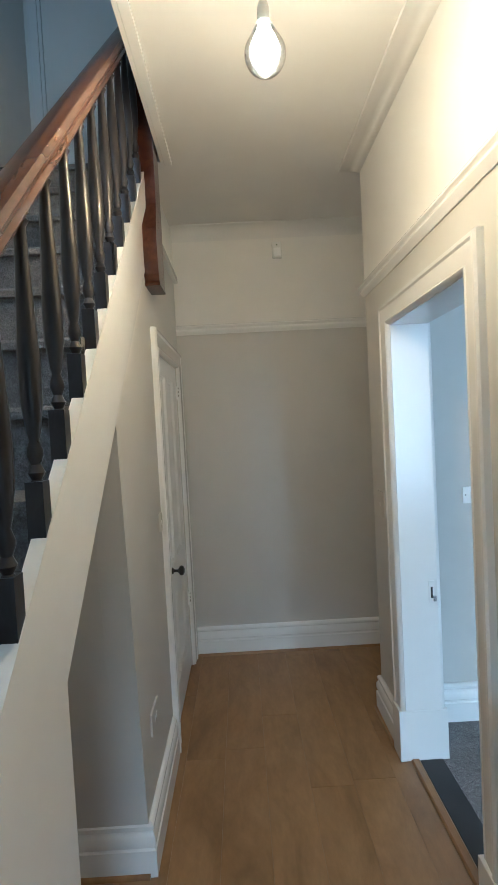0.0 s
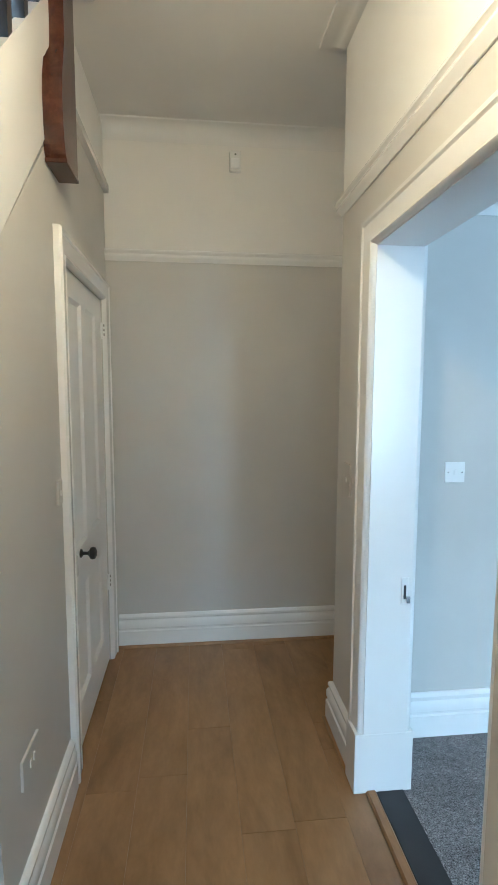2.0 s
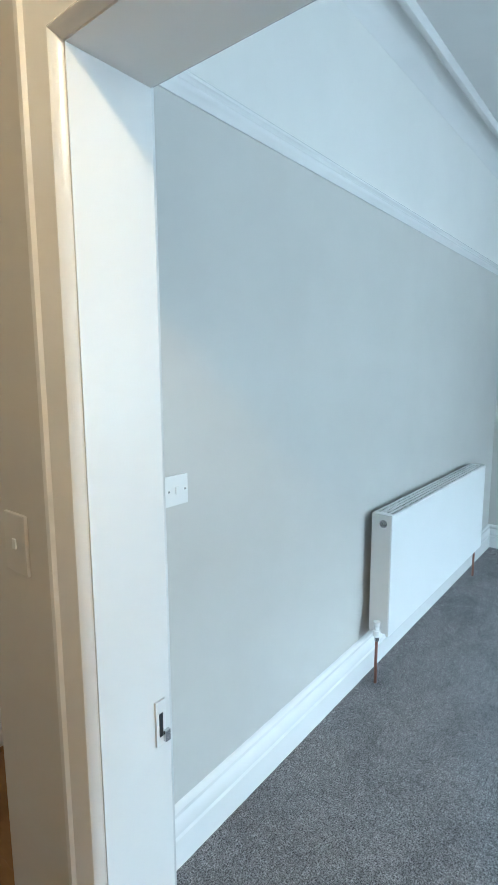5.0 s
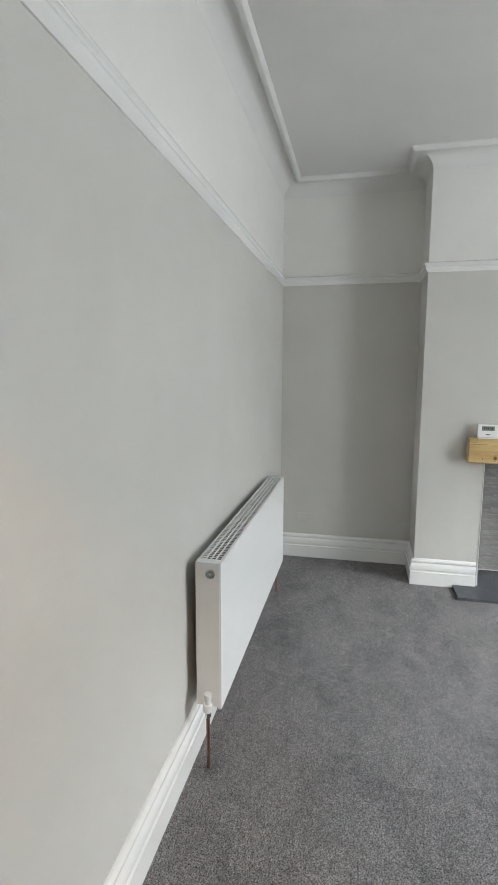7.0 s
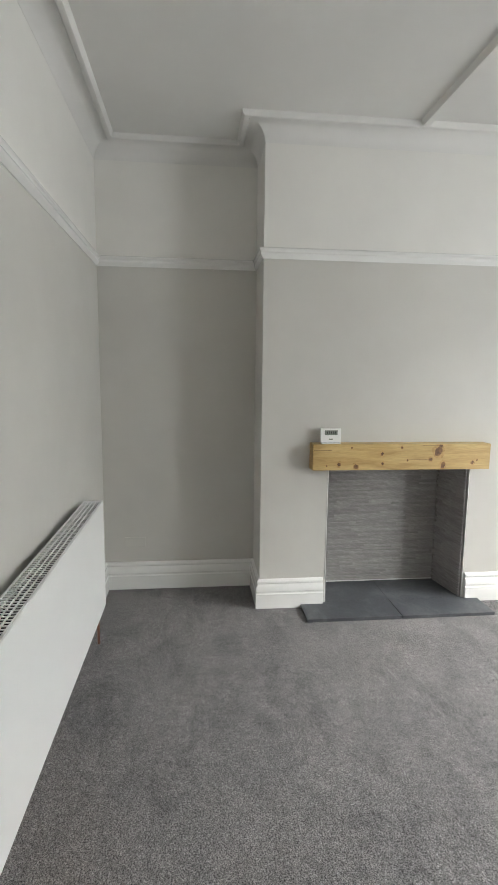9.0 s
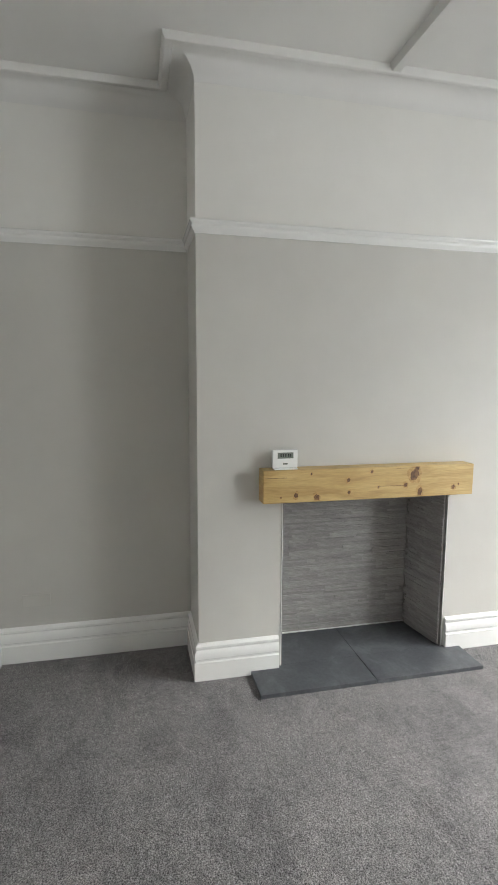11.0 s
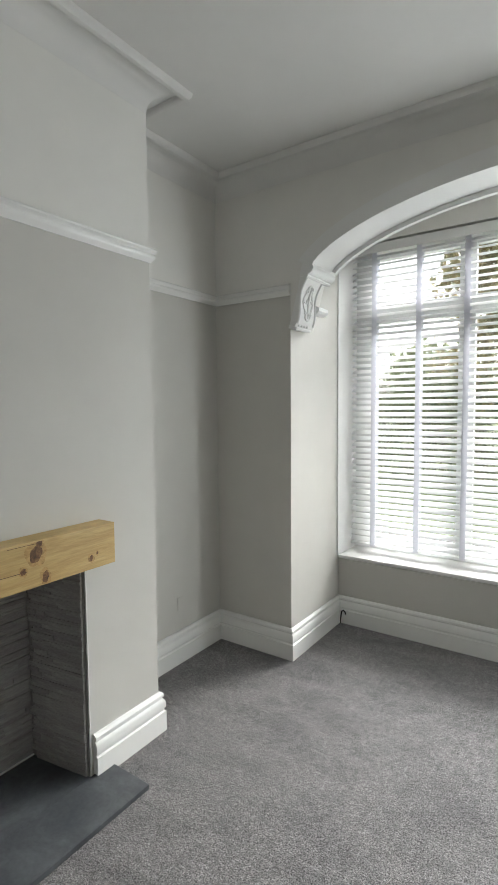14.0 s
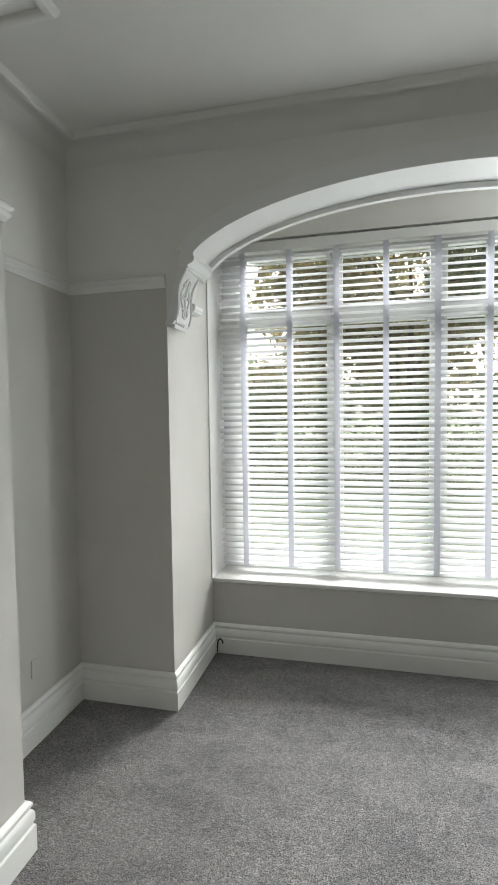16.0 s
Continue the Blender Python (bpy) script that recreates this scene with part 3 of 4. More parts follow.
newel = thing("newel_post", (-1.075, -0.10, 2.295), "dark mahogany drop newel with a flared rounded foot", "newel post")
bm = bmesh.new()
prism(bm, [(-0.115, 0.01), (-0.105, 0.0), (0.06, 0.0), (0.06, 1.2), (-0.085, 1.2), (-0.085, 0.44), (-0.09, 0.37), (-0.112, 0.3), (-0.132, 0.24), (-0.138, 0.17), (-0.135, 0.09), (-0.125, 0.035)], "x", -0.034, 0.034)
part("post", bm, MAHOGANY, newel)
part("foot_cap", one_box(-0.036, 0.036, -0.112, 0.068, -0.014, 0.0, bevel=0.004), MAHOGANY, newel)
part("upper_post", one_box(-0.085, -0.0345, -0.085, 0.06, 0.7, 1.2, bevel=0.003), MAHOGANY, newel)

# stair well above
bm = bmesh.new()
box(bm, XL - 1.0, XL - 0.9, -5.0, YB, 0.0, 5.4)
structure("wall_stair", bm, WHITE_WALL, category="wall")
bm = bmesh.new()
box(bm, XL - 0.9, WELL_X - 0.02, YB, YB + 0.1, CEIL, 5.4)
box(bm, XL - 0.9, XL, -5.1, -5.0, 0.0, 5.4)
box(bm, WELL_X - 0.02, WELL_X + 0.08, -5.0, YB, CEIL + 0.2, 5.4)
structure("wall_upper", bm, WHITE_WALL, category="wall")
# unseen lid over the well; the gap at its front limits entering sky light
bm = one_box(XL - 0.9, WELL_X, -4.5, YB + 0.1, 5.4, 5.5)
structure("ceiling", bm, CEILING, category="ceiling")
bm = bmesh.new()
box(bm, XL - 0.87, XL - 0.78, YB - 0.025, YB, 2.87, 5.2, bevel=0.004)
box(bm, XL - 0.85, XL - 0.80, YB - 0.04, YB - 0.025, 2.87, 5.2, bevel=0.004)
structure("trim", bm, GLOSS, "white upright trim on the stair wall", "trim")

# hall end behind the walk: unseen wall added, its bare opening lets daylight in
bm = bmesh.new()
box(bm, XL - 0.9, -0.95, -5.2, -5.0, 0, CEIL)
box(bm, -0.15, WALL_T, -5.2, -5.0, 0, CEIL)
box(bm, -0.95, -0.15, -5.2, -5.0, 2.7, CEIL)
box(bm, -0.95, -0.15, -5.2, -5.0, 0, 1.1)
structure("wall_hall_front", bm, WHITE_WALL, category="wall")


# ---- doorway between hall and room ----
def casing_run(bm, pts, x, out, width=0.1):
    """Architrave round an opening in a wall across x; out: +1 or -1, the side it stands out to."""
    prof = [(0, 0), (0.006, 0.016), (0.014, 0.022), (0.02, 0.018), (0.026, 0.02), (0.075, 0.024), (0.082, 0.03), (0.094, 0.03), (width, 0.022), (width, 0)]
    k = len(prof)
    rings = []
    n = len(pts)
    for i, (y, z) in enumerate(pts):
        sy = -1 if i < n / 2 else 1
        sy = sy if pts[0][0] < pts[-1][0] else -sy
        up = 1 if 0 < i < n - 1 else 0
        rings.append([bm.verts.new((x + out * h, y + sy * w, z + up * w)) for w, h in prof])
    fs = []
    for r0, r1 in zip(rings, rings[1:]):
        for i in range(k):
            fs.append(bm.faces.new((r0[i], r0[(i + 1) % k], r1[(i + 1) % k], r1[i])))
    fs += [bm.faces.new(rings[0]), bm.faces.new(rings[-1])]
    bmesh.ops.recalc_face_normals(bm, faces=fs)


bm = bmesh.new()
casing_run(bm, [(D1, 0.24), (D1, DH), (D0, DH), (D0, 0.24)], 0.0, -1)
casing_run(bm, [(D1, 0.24), (D1, DH), (D0, DH), (D0, 0.24)], WALL_T, 1)
structure("door_casing", bm, GLOSS, "white moulded architrave round the doorway", "door casing", smooth=True)
bm = bmesh.new()
for a, b in ((D0, D0 + 0.104), (D1 - 0.104, D1)):
    s0, s1 = (a - 0.004, b) if a == D0 else (a, b + 0.004)
    box(bm, -0.034, WALL_T + 0.03, s0, s1, 0, 0.24, bevel=0.003)
structure("plinth_block", bm, GLOSS, "white plinth blocks of the door casing", "door casing")
bm = bmesh.new()
box(bm, -0.002, WALL_T + 0.002, D0 - 0.003, D0 + 0.001, 0.24, DH)
box(bm, -0.002, WALL_T + 0.002, D1 - 0.001, D1 + 0.003, 0.24, DH)
box(bm, -0.002, WALL_T + 0.002, D1 - 0.001, D0 + 0.001, DH - 0.003, DH + 0.02)
structure("door_lining", bm, GLOSS, "white painted door lining", "door lining")
keep = thing("strike_plate", (0.14, D0 - 0.003, 0.80), "painted-over white strike plate on the door lining", "strike plate")
part("plate", one_box(-0.014, 0.012, -0.005, 0, -0.05, 0.05, bevel=0.001), SATIN, keep)
# black patch on the plate stands for the shade in the latch hole
part("keep_hole", one_box(-0.006, 0.003, -0.0065, -0.004, -0.03, 0.022), BLACK_IRON, keep, "latch hole shown as a dark patch for its shade")
part("keep_lip", one_box(0.004, 0.018, -0.012, -0.004, -0.045, -0.02, bevel=0.001), CHROME, keep, "chrome lip")


# ---- cupboard door under the stairs ----
def panel_frame(bm, y0, y1, z0, z1, depth=0.012, x=0.0, m=0.016):
    """A sunk panel with sloping moulded sides, in a door face across x."""
    a = [bm.verts.new((x, y, z)) for y, z in ((y0, z0), (y1, z0), (y1, z1), (y0, z1))]
    b = [bm.verts.new((x - depth, y, z)) for y, z in ((y0 + m, z0 + m), (y1 - m, z0 + m), (y1 - m, z1 - m), (y0 + m, z1 - m))]
    for i in range(4):
        bm.faces.new((a[i], a[(i + 1) % 4], b[(i + 1) % 4], b[i]))
    bm.faces.new(b)


door = thing("cupboard_door", (XL, 0.0, 0.0), "white four-panel painted cupboard door, closed, under the stairs", "door")
bm = bmesh.new()
Y = [CD0 + 0.004, CD0 + 0.105, CD0 + 0.335, CD0 + 0.425, CD0 + 0.655, CD1 - 0.004]
Z = [0.012, 0.2, 0.68, 0.86, 1.9, CDH - 0.004]
for j in range(5):
    for i in range(5):
        if i in (1, 3) and j in (1, 3):
            panel_frame(bm, Y[i], Y[i + 1], Z[j], Z[j + 1])
            continue
        v = [bm.verts.new((0.0, y, z)) for y, z in ((Y[i], Z[j]), (Y[i + 1], Z[j]), (Y[i + 1], Z[j + 1]), (Y[i], Z[j + 1]))]
        bm.faces.new(v)
bmesh.ops.remove_doubles(bm, verts=bm.verts, dist=1e-5)
for v in bm.verts:
    v.co.x -= 0.006
edge = [(Y[0], Z[0]), (Y[-1], Z[0]), (Y[-1], Z[-1]), (Y[0], Z[-1])]
prism(bm, edge, "x", -0.04, -0.0185)
box(bm, -0.03, -0.0065, Y[0], Y[0] + 0.004, Z[0], Z[-1])
box(bm, -0.03, -0.0065, Y[-1] - 0.004, Y[-1], Z[0], Z[-1])
box(bm, -0.03, -0.0065, Y[0], Y[-1], Z[0], Z[0] + 0.004)
part("leaf", bm, SATIN, door)
bm = bmesh.new()
lathe(bm, [(0.018, 0.0), (0.018, 0.006), (0.008, 0.012), (0.007, 0.03), (0.012, 0.036), (0.024, 0.043), (0.027, 0.052), (0.024, 0.062), (0.012, 0.068), (0, 0.069)], (-0.006, CD0 + 0.185, 0.835), "x", 20)
part("knob", bm, BLACK_IRON, door, "black iron door knob", smooth=True)
part("latch_plate", one_box(-0.006, 0.006, CD0 + 0.05, CD0 + 0.09, 0.775, 0.86, bevel=0.002), GLOSS, door, "white painted rim latch keep")
for z in (1.80, 0.42):
    bm = one_box(-0.006, 0.004, CD1 - 0.02, CD1 + 0.02, z, z + 0.085, bevel=0.001)
    lathe(bm, [(0.006, z), (0.006, z + 0.085)], (0.004, CD1 + 0.001, 0), "z", 8)
    part("hinge", bm, SATIN, door, "white painted butt hinge")
    # dark pieces colour in the shade of the gaps between the knuckles
    for q in (0.018, 0.042, 0.066):
        part("hinge_gap", one_box(0.002, 0.0108, CD1 - 0.004, CD1 + 0.006, z + q, z + q + 0.012), STEEL, door, "dark gap between the hinge's knuckles")
bm = bmesh.new()
casing_run(bm, [(CD0, 0.0), (CD0, CDH), (CD1, CDH), (CD1, 0.0)], XL, 1, 0.10)
structure("door_casing", bm, GLOSS, "white architrave round the cupboard door", "door casing", smooth=True)
bm = bmesh.new()
box(bm, XL - 0.1, XL - 0.055, CD0, CD0 + 0.01, 0, CDH)
box(bm, XL - 0.1, XL - 0.055, CD1 - 0.01, CD1, 0, CDH)
box(bm, XL - 0.1, XL - 0.09, CD0, CD1, 0, CDH)
structure("door_lining", bm, SATIN, category="door lining")


# ---- switches, sockets, sensor ----
def plate(name, at, turn, w, h, label, category, rockers=1, sockets=0, t=0.009, mat=None):
    """A wall plate; its back lies on the wall, its face looks along +x before the turn."""
    e = thing(name, at, label, category, turn=turn)
    part("plate", one_box(0, t, -w / 2, w / 2, -h / 2, h / 2, bevel=0.0025), mat or SWITCH, e)
    for k in range(rockers):
        c = (k - (rockers - 1) / 2) * 0.03 if not sockets else (k - (rockers - 1) / 2) * 0.06
        zc = 0.022 if sockets else 0
        part("rocker", one_box(t, t + 0.004, c - 0.006, c + 0.006, zc - 0.011, zc + 0.011, bevel=0.001), SWITCH, e)
    for s in (-1, 1) if mat is None else ():
        part("screw", lathe(bmesh.new(), [(0.0035, 0), (0.0035, 0.0012), (0, 0.0014)], (t, s * w * 0.35, 0), "x", 8), CHROME, e, "small screw head")
    for k in range(sockets):
        c = (k - (sockets - 1) / 2) * 0.072
        bm = bmesh.new()
        # thin black pieces on the face colour in the pin holes' shade
        box(bm, t, t + 0.0006, c - 0.004, c + 0.004, -0.004, 0.006)
        box(bm, t, t + 0.0006, c - 0.014, c - 0.007, -0.022, -0.018)
        box(bm, t, t + 0.0006, c + 0.007, c + 0.014, -0.022, -0.018)
        part("pin_holes", bm, BLACK_IRON, e, "pin holes shown as dark patches for their shade")
    return e


plate("light_switch", (0.475, 0.0, 1.188), -90, 0.088, 0.088, "white plastic fused switch plate on the front room wall", "switch")
plate("light_switch", (0.0, -0.035, 1.17), 180, 0.086, 0.13, "painted-over light switch plate beside the doorway", "switch", 1, 0, 0.008, GREIGE)
plate("light_switch", (XL, -0.2, 1.17), 0, 0.05, 0.086, "painted-over small switch plate beside the cupboard door", "switch", 1, 0, 0.01, GREIGE)
plate("socket", (XL, -0.61, 0.47), 0, 0.146, 0.086, "painted-over double socket low on the stair-side wall", "socket", 2, 0, 0.009, GREIGE)
plate("blank_plate", (XA, -0.215, 0.345), 180, 0.146, 0.07, "painted-over double wall plate low in the alcove", "wall plate", 0, 0, 0.006, GREIGE)
plate("blank_plate", (XA, -3.46, 0.365), 180, 0.05, 0.086, "painted blanking plate low in the alcove near the window", "wall plate", 0, 0, 0.006, GREIGE)

sensor = thing("alarm_sensor", (-0.39, YB, 2.79), "white plastic motion sensor high on the back wall", "alarm sensor")
bm = bmesh.new()
box(bm, -0.032, 0.032, -0.036, 0, -0.054, 0.054, bevel=0.008)
part("housing", bm, SWITCH, sensor)
bm = bmesh.new()
box(bm, -0.024, 0.024, -0.043, -0.034, -0.044, 0.012, bevel=0.006)
part("lens", bm, SLAT, sensor, "milky sensor lens")
part("lamp_window", one_box(-0.005, 0.005, -0.039, -0.035, 0.028, 0.036), LCD, sensor, "small dark indicator")

# ---- pendant bulb ----
BULB = (-0.589, -1.28)
bulb = thing("pendant_bulb", (*BULB, HC), "clear round filament bulb, lit, on a short grey pendant flex", "light bulb")
DROP = 0.285              # the flex's length down to the holder
part("flex", tube(bmesh.new(), [(0, 0, 0.0), (0.002, 0, -DROP / 2), (0, 0, -DROP)], 0.0032), STEEL, bulb, "grey flex")
part("ceiling_rose", lathe(bmesh.new(), [(0.04, 0), (0.04, -0.012), (0.028, -0.024), (0.006, -0.03)]), SWITCH, bulb, smooth=True)
part("lamp_holder", lathe(bmesh.new(), [(0.004, 0.0), (0.011, -0.005), (0.015, -0.018), (0.015, -0.035), (0.017, -0.04), (0.016, -0.055)], (0, 0, -DROP)), SWITCH, bulb, "white lamp holder", smooth=True)
globe = lathe(bmesh.new(), [(0.016, -0.052)] + [(0.053 * math.sin(0.35 + 2.79 * i / 16), -0.132 + 0.053 * math.cos(0.35 + 2.79 * i / 16) + max(0.0, 0.025 - i * 0.009)) for i in range(17)], (0, 0, -DROP), steps=32)
shell = len(globe.faces)
lathe(globe, [(0.0515 * math.sin(0.3 + 2.84 * i / 16), -0.132 + 0.0515 * math.cos(0.3 + 2.84 * i / 16) + max(0.0, 0.025 - i * 0.009)) for i in range(17)], (0, 0, -DROP), steps=32)
globe.faces.ensure_lookup_table()
bmesh.ops.reverse_faces(globe, faces=globe.faces[shell:])
part("globe", globe, GLASS, bulb, "clear round glass globe", smooth=True).visible_shadow = False
part("glowing_core", lathe(bmesh.new(), [(0.013, -0.06), (0.02, -0.072), (0.031, -0.1), (0.036, -0.125), (0.031, -0.148), (0.018, -0.162), (0.0, -0.168)], (0, 0, -DROP), steps=24), GLOW, bulb, "warm glowing filament core", smooth=True)
lamp("bulb_light", "POINT", pose(*BULB, HC - DROP - 0.2), 6.5, (1.0, 0.58, 0.25), shadow_soft_size=0.04)

# ---- radiators ----
def radiator(name, at, turn, length, height, depth, label, ribs=True):
    """Panel radiator along +x from its base point, its back 0.03 from the wall on the -y side... it stands out along -y."""
    e = thing(name, at, label, "radiator", turn=turn)
    bm = bmesh.new()
    f = -depth
    if ribs:
        n = max(4, int(length / 0.034))
        pts = [(0.0, f + 0.006)]
        step = (length - 0.03) / n
        for i in range(n):
            a = 0.015 + i * step
            pts += [(a + step * 0.1, f + 0.012), (a + step * 0.25, f), (a + step * 0.75, f), (a + step * 0.9, f + 0.012)]
        pts += [(length, f + 0.006), (length, f + 0.016), (0.0, f + 0.016)]
        prism(bm, pts, "z", 0.045, height - 0.045)
        box(bm, 0, length, f + 0.0062, f + 0.016, height - 0.045, height, bevel=0.002)
        box(bm, 0, length, f + 0.0062, f + 0.016, 0, 0.045, bevel=0.002)
    else:
        box(bm, 0, length, f, f + 0.016, 0, height, bevel=0.004)
    part("front_panel", bm, ENAMEL, e)
    part("back_panel", one_box(0.01, length - 0.01, -0.02, -0.006, 0.01, height - 0.01, bevel=0.003), ENAMEL, e)
    for x in (-0.002, length - 0.001):
        bm = one_box(x, x + 0.003, f + 0.006, -0.004, 0.012, height + 0.003, bevel=0.0008)
        part("side_cover", bm, ENAMEL, e)
    bm = bmesh.new()
    box(bm, 0, length, f + 0.002, f + 0.01, height + 0.001, height + 0.005)
    box(bm, 0, length, -0.012, -0.004, height + 0.001, height + 0.005)
    rows = 3 if depth > 0.095 else 2
    k = int(length / 0.019)
    d = depth - 0.022
    for i in range(k + 1):
        x = length * i / k
        box(bm, x - 0.0028, x + 0.0028, f + 0.01, -0.012, height + 0.001, height + 0.004)
    for q in range(1, rows + 1):
        y = f + 0.01 + d * q / (rows + 1)
        box(bm, 0, length, y - 0.0028, y + 0.0028, height + 0.0005, height + 0.0045)
    box(bm, 0, 0.035, f + 0.01, -0.012, height + 0.0008, height + 0.0042)
    box(bm, length - 0.035, length, f + 0.01, -0.012, height + 0.0008, height + 0.0042)
    part("top_grille", bm, ENAMEL, e)
    bm = bmesh.new()
    n = int(length / 0.025)
    for i in range(n):
        x = 0.012 + (length - 0.024) * i / n
        box(bm, x, x + 0.0012, f + 0.02, -0.022, 0.02, height - 0.015)
    # near-black colour on the fins gives the shade between the panels
    part("convector_fins", bm, DARK_GAP, e, "convector fins coloured dark for the shade inside")
    return e


def valve(e, x, y, z, floor_z):
    """Angle valve below a radiator's end with its copper pipe, in the radiator's own space."""
    bm = lathe(bmesh.new(), [(0.016, 0), (0.018, 0.004), (0.018, 0.03), (0.013, 0.034), (0.013, 0.055), (0.016, 0.06), (0.016, 0.075)], (x, y, z), "z", 14)
    part("valve", bm, SWITCH, e, "white plastic valve cap", smooth=True)
    bm = lathe(bmesh.new(), [(0.011, 0), (0.013, -0.004), (0.013, -0.02), (0.009, -0.026)], (x, y, z), "z", 8)
    tube(bm, [(x, y, z), (x + 0.03, y, z + 0.01)], 0.009)
    part("valve_nut", bm, CHROME, e, "chrome compression nut")
    part("pipe", tube(bmesh.new(), [(x, y, z - 0.02), (x, y, floor_z)], 0.0075), COPPER, e, "copper pipe tail", smooth=True)


RZ, RH = 0.245, 0.60
rad = radiator("radiator", (1.70, -0.035, RZ), 0, 1.62, RH, 0.105, "long white flat-fronted radiator below the front room wall's switch", False)
valve(rad, -0.02, -0.055, 0.0, -RZ + 0.001)
valve(rad, 1.64, -0.055, 0.0, -RZ + 0.001)
bm = lathe(bmesh.new(), [(0.019, 0), (0.019, -0.003), (0.0135, -0.004), (0.0135, 0.0015), (0.009, 0.0015), (0.007, -0.002), (0, -0.002)], (-0.002, -0.063, RH - 0.04), "x", 18)
part("bleed_plug", bm, CHROME, rad, "chrome bleed plug")
rad2 = radiator("radiator", (-0.03, -1.415, 0.29), -90, 1.1, 0.60, 0.09, "white ribbed panel radiator with a top grille in the hall")

# ---- fireplace ----
bm = bmesh.new()
box(bm, XO, XA - 0.001, OP1, OP0, 0, OPH)
structure("fireplace_back", bm, GROUT, category="fireplace")
BACK = tagged(new("fireplace_tiling"), "light grey split-face tiled fireplace back with dark side slabs", "fireplace tiling")
BACK.location = (XO, (OP0 + OP1) / 2, 0)
bm = bmesh.new()
prism(bm, [(XC + 0.004, OP1 - 0.001), (XC + 0.004, OP1 + 0.012), (XO, OP1 + 0.066), (XO, OP1 - 0.001)], "z", 0.0, OPH)
local(finish("side_slab", bm, SLAB), BACK)
bm = bmesh.new()
prism(bm, [(XC + 0.004, OP0 + 0.001), (XC + 0.004, OP0 - 0.012), (XO, OP0 - 0.066), (XO, OP0 + 0.001)], "z", 0.0, OPH)
local(finish("side_slab", bm, SLAB), BACK)
for a in (OP1 + 0.001, OP0 - 0.006):
    local(finish("edge_trim", one_box(XC - 0.004, XC + 0.003, a, a + 0.005, 0, OPH), GLOSS, label="thin white edge trim"), BACK)

local(finish("grout_line", one_box(XO - 0.018, XO - 0.002, OP1 + 0.06, OP0 - 0.06, 0.0222, 0.028), SATIN, label="pale grout line at the foot of the tiles"), BACK)
hearth = thing("hearth", (3.48, -1.96, 0.0), "dark grey slate hearth of two slabs with a joint", "hearth")
for a, b, s in ((-0.626, -0.0025, 1), (0.0025, 0.62, 2)):
    bm = one_box(0.0, XC - 3.48 - 0.002, a, b, 0.001, 0.022, bevel=0.002)
    part("slab", bm, SLATE, hearth)
for a, b in ((OP1 + 0.012 + 1.96, -0.0015), (0.0015, OP0 - 0.012 + 1.96)):
    bm = bmesh.new()
    prism(bm, [(XC - 3.48 - 0.002, a), (XO - 3.48, a + (0.054 if a < -0.1 else 0)), (XO - 3.48, b - (0.054 if b > 0.1 else 0)), (XC - 3.48 - 0.002, b)], "z", 0.001, 0.022)
    part("slab", bm, SLATE, hearth)

beam = thing("mantel_beam", (XC, -1.97, 0.945), "chunky knotty pine mantel beam on the chimney breast", "mantel")
bm = one_box(-0.098, 0.0, -0.59, 0.59, 0.0, 0.168, bevel=0.004)
part("beam", bm, BEAM, beam)
KNOTS = ((0.42, 0.038, 0.011), (0.31, 0.024, 0.014), (0.14, 0.105, 0.010), (0.135, 0.042, 0.008), (0.01, 0.145, 0.007), (-0.03, 0.062, 0.005), (-0.185, 0.068, 0.011),
         (-0.235, 0.12, 0.026), (-0.27, 0.03, 0.016), (-0.47, 0.045, 0.010), (-0.5, 0.06, 0.005), (0.5, 0.03, 0.004), (0.34, 0.145, 0.005), (-0.25, 0.155, 0.012))
rnd = random.Random(5)


def discs(grow, x):
    bm = bmesh.new()
    for y, z, r in KNOTS:
        r *= grow
        c = bm.verts.new((x - 0.0004, y, z))
        ring = []
        p1, p2 = rnd.uniform(0, 6), rnd.uniform(0, 6)
        for i in range(28):
            t = 2 * math.pi * i / 28
            w = 1 + 0.14 * math.sin(2 * t + p1) + 0.08 * math.sin(5 * t + p2) + rnd.uniform(-0.03, 0.03)
            ring.append(bm.verts.new((x, y + r * 0.85 * math.cos(t) * w, min(0.1635, max(0.0045, z + r * 1.15 * math.sin(t) * w)))))
        for i in range(28):
            bm.faces.new((c, ring[(i + 1) % 28], ring[i]))
    bmesh.ops.recalc_face_normals(bm, faces=bm.faces)
    return bm


part("knot_halos", discs(1.7, -0.0983), KNOT_HALO, beam, "amber grain round the knots")
part("knots", discs(1.05, -0.0988), KNOT, beam, "dark brown knots")
bm = bmesh.new()
for a, b_, z in ((0.585, 0.47, 0.13), (-0.13, -0.255, 0.158), (-0.03, -0.2, 0.066)):
    prism(bm, [(a, z - 0.0006), (b_, z - 0.0018), (b_, z + 0.0004), (a, z + 0.0008)], "x", -0.0992, -0.098)
part("cracks", bm, KNOT, beam, "thin dark drying cracks")

thermo = thing("thermostat", (XC - 0.055, -1.50, 1.1132), "white digital room thermostat standing on the mantel beam", "thermostat")
bm = one_box(-0.012, 0.014, -0.066, 0.066, 0.006, 0.098, bevel=0.005)
part("case", bm, SWITCH, thermo)
part("stand", one_box(-0.03, 0.02, -0.06, 0.06, 0.0, 0.008, bevel=0.002), SWITCH, thermo)
part("screen", one_box(-0.0135, -0.0115, -0.042, 0.04, 0.055, 0.085), LCD, thermo, "dark grey display")
part("button", one_box(-0.015, -0.0118, -0.012, 0.012, 0.024, 0.032, bevel=0.001), LCD, thermo, "small grey button")
bm = bmesh.new()
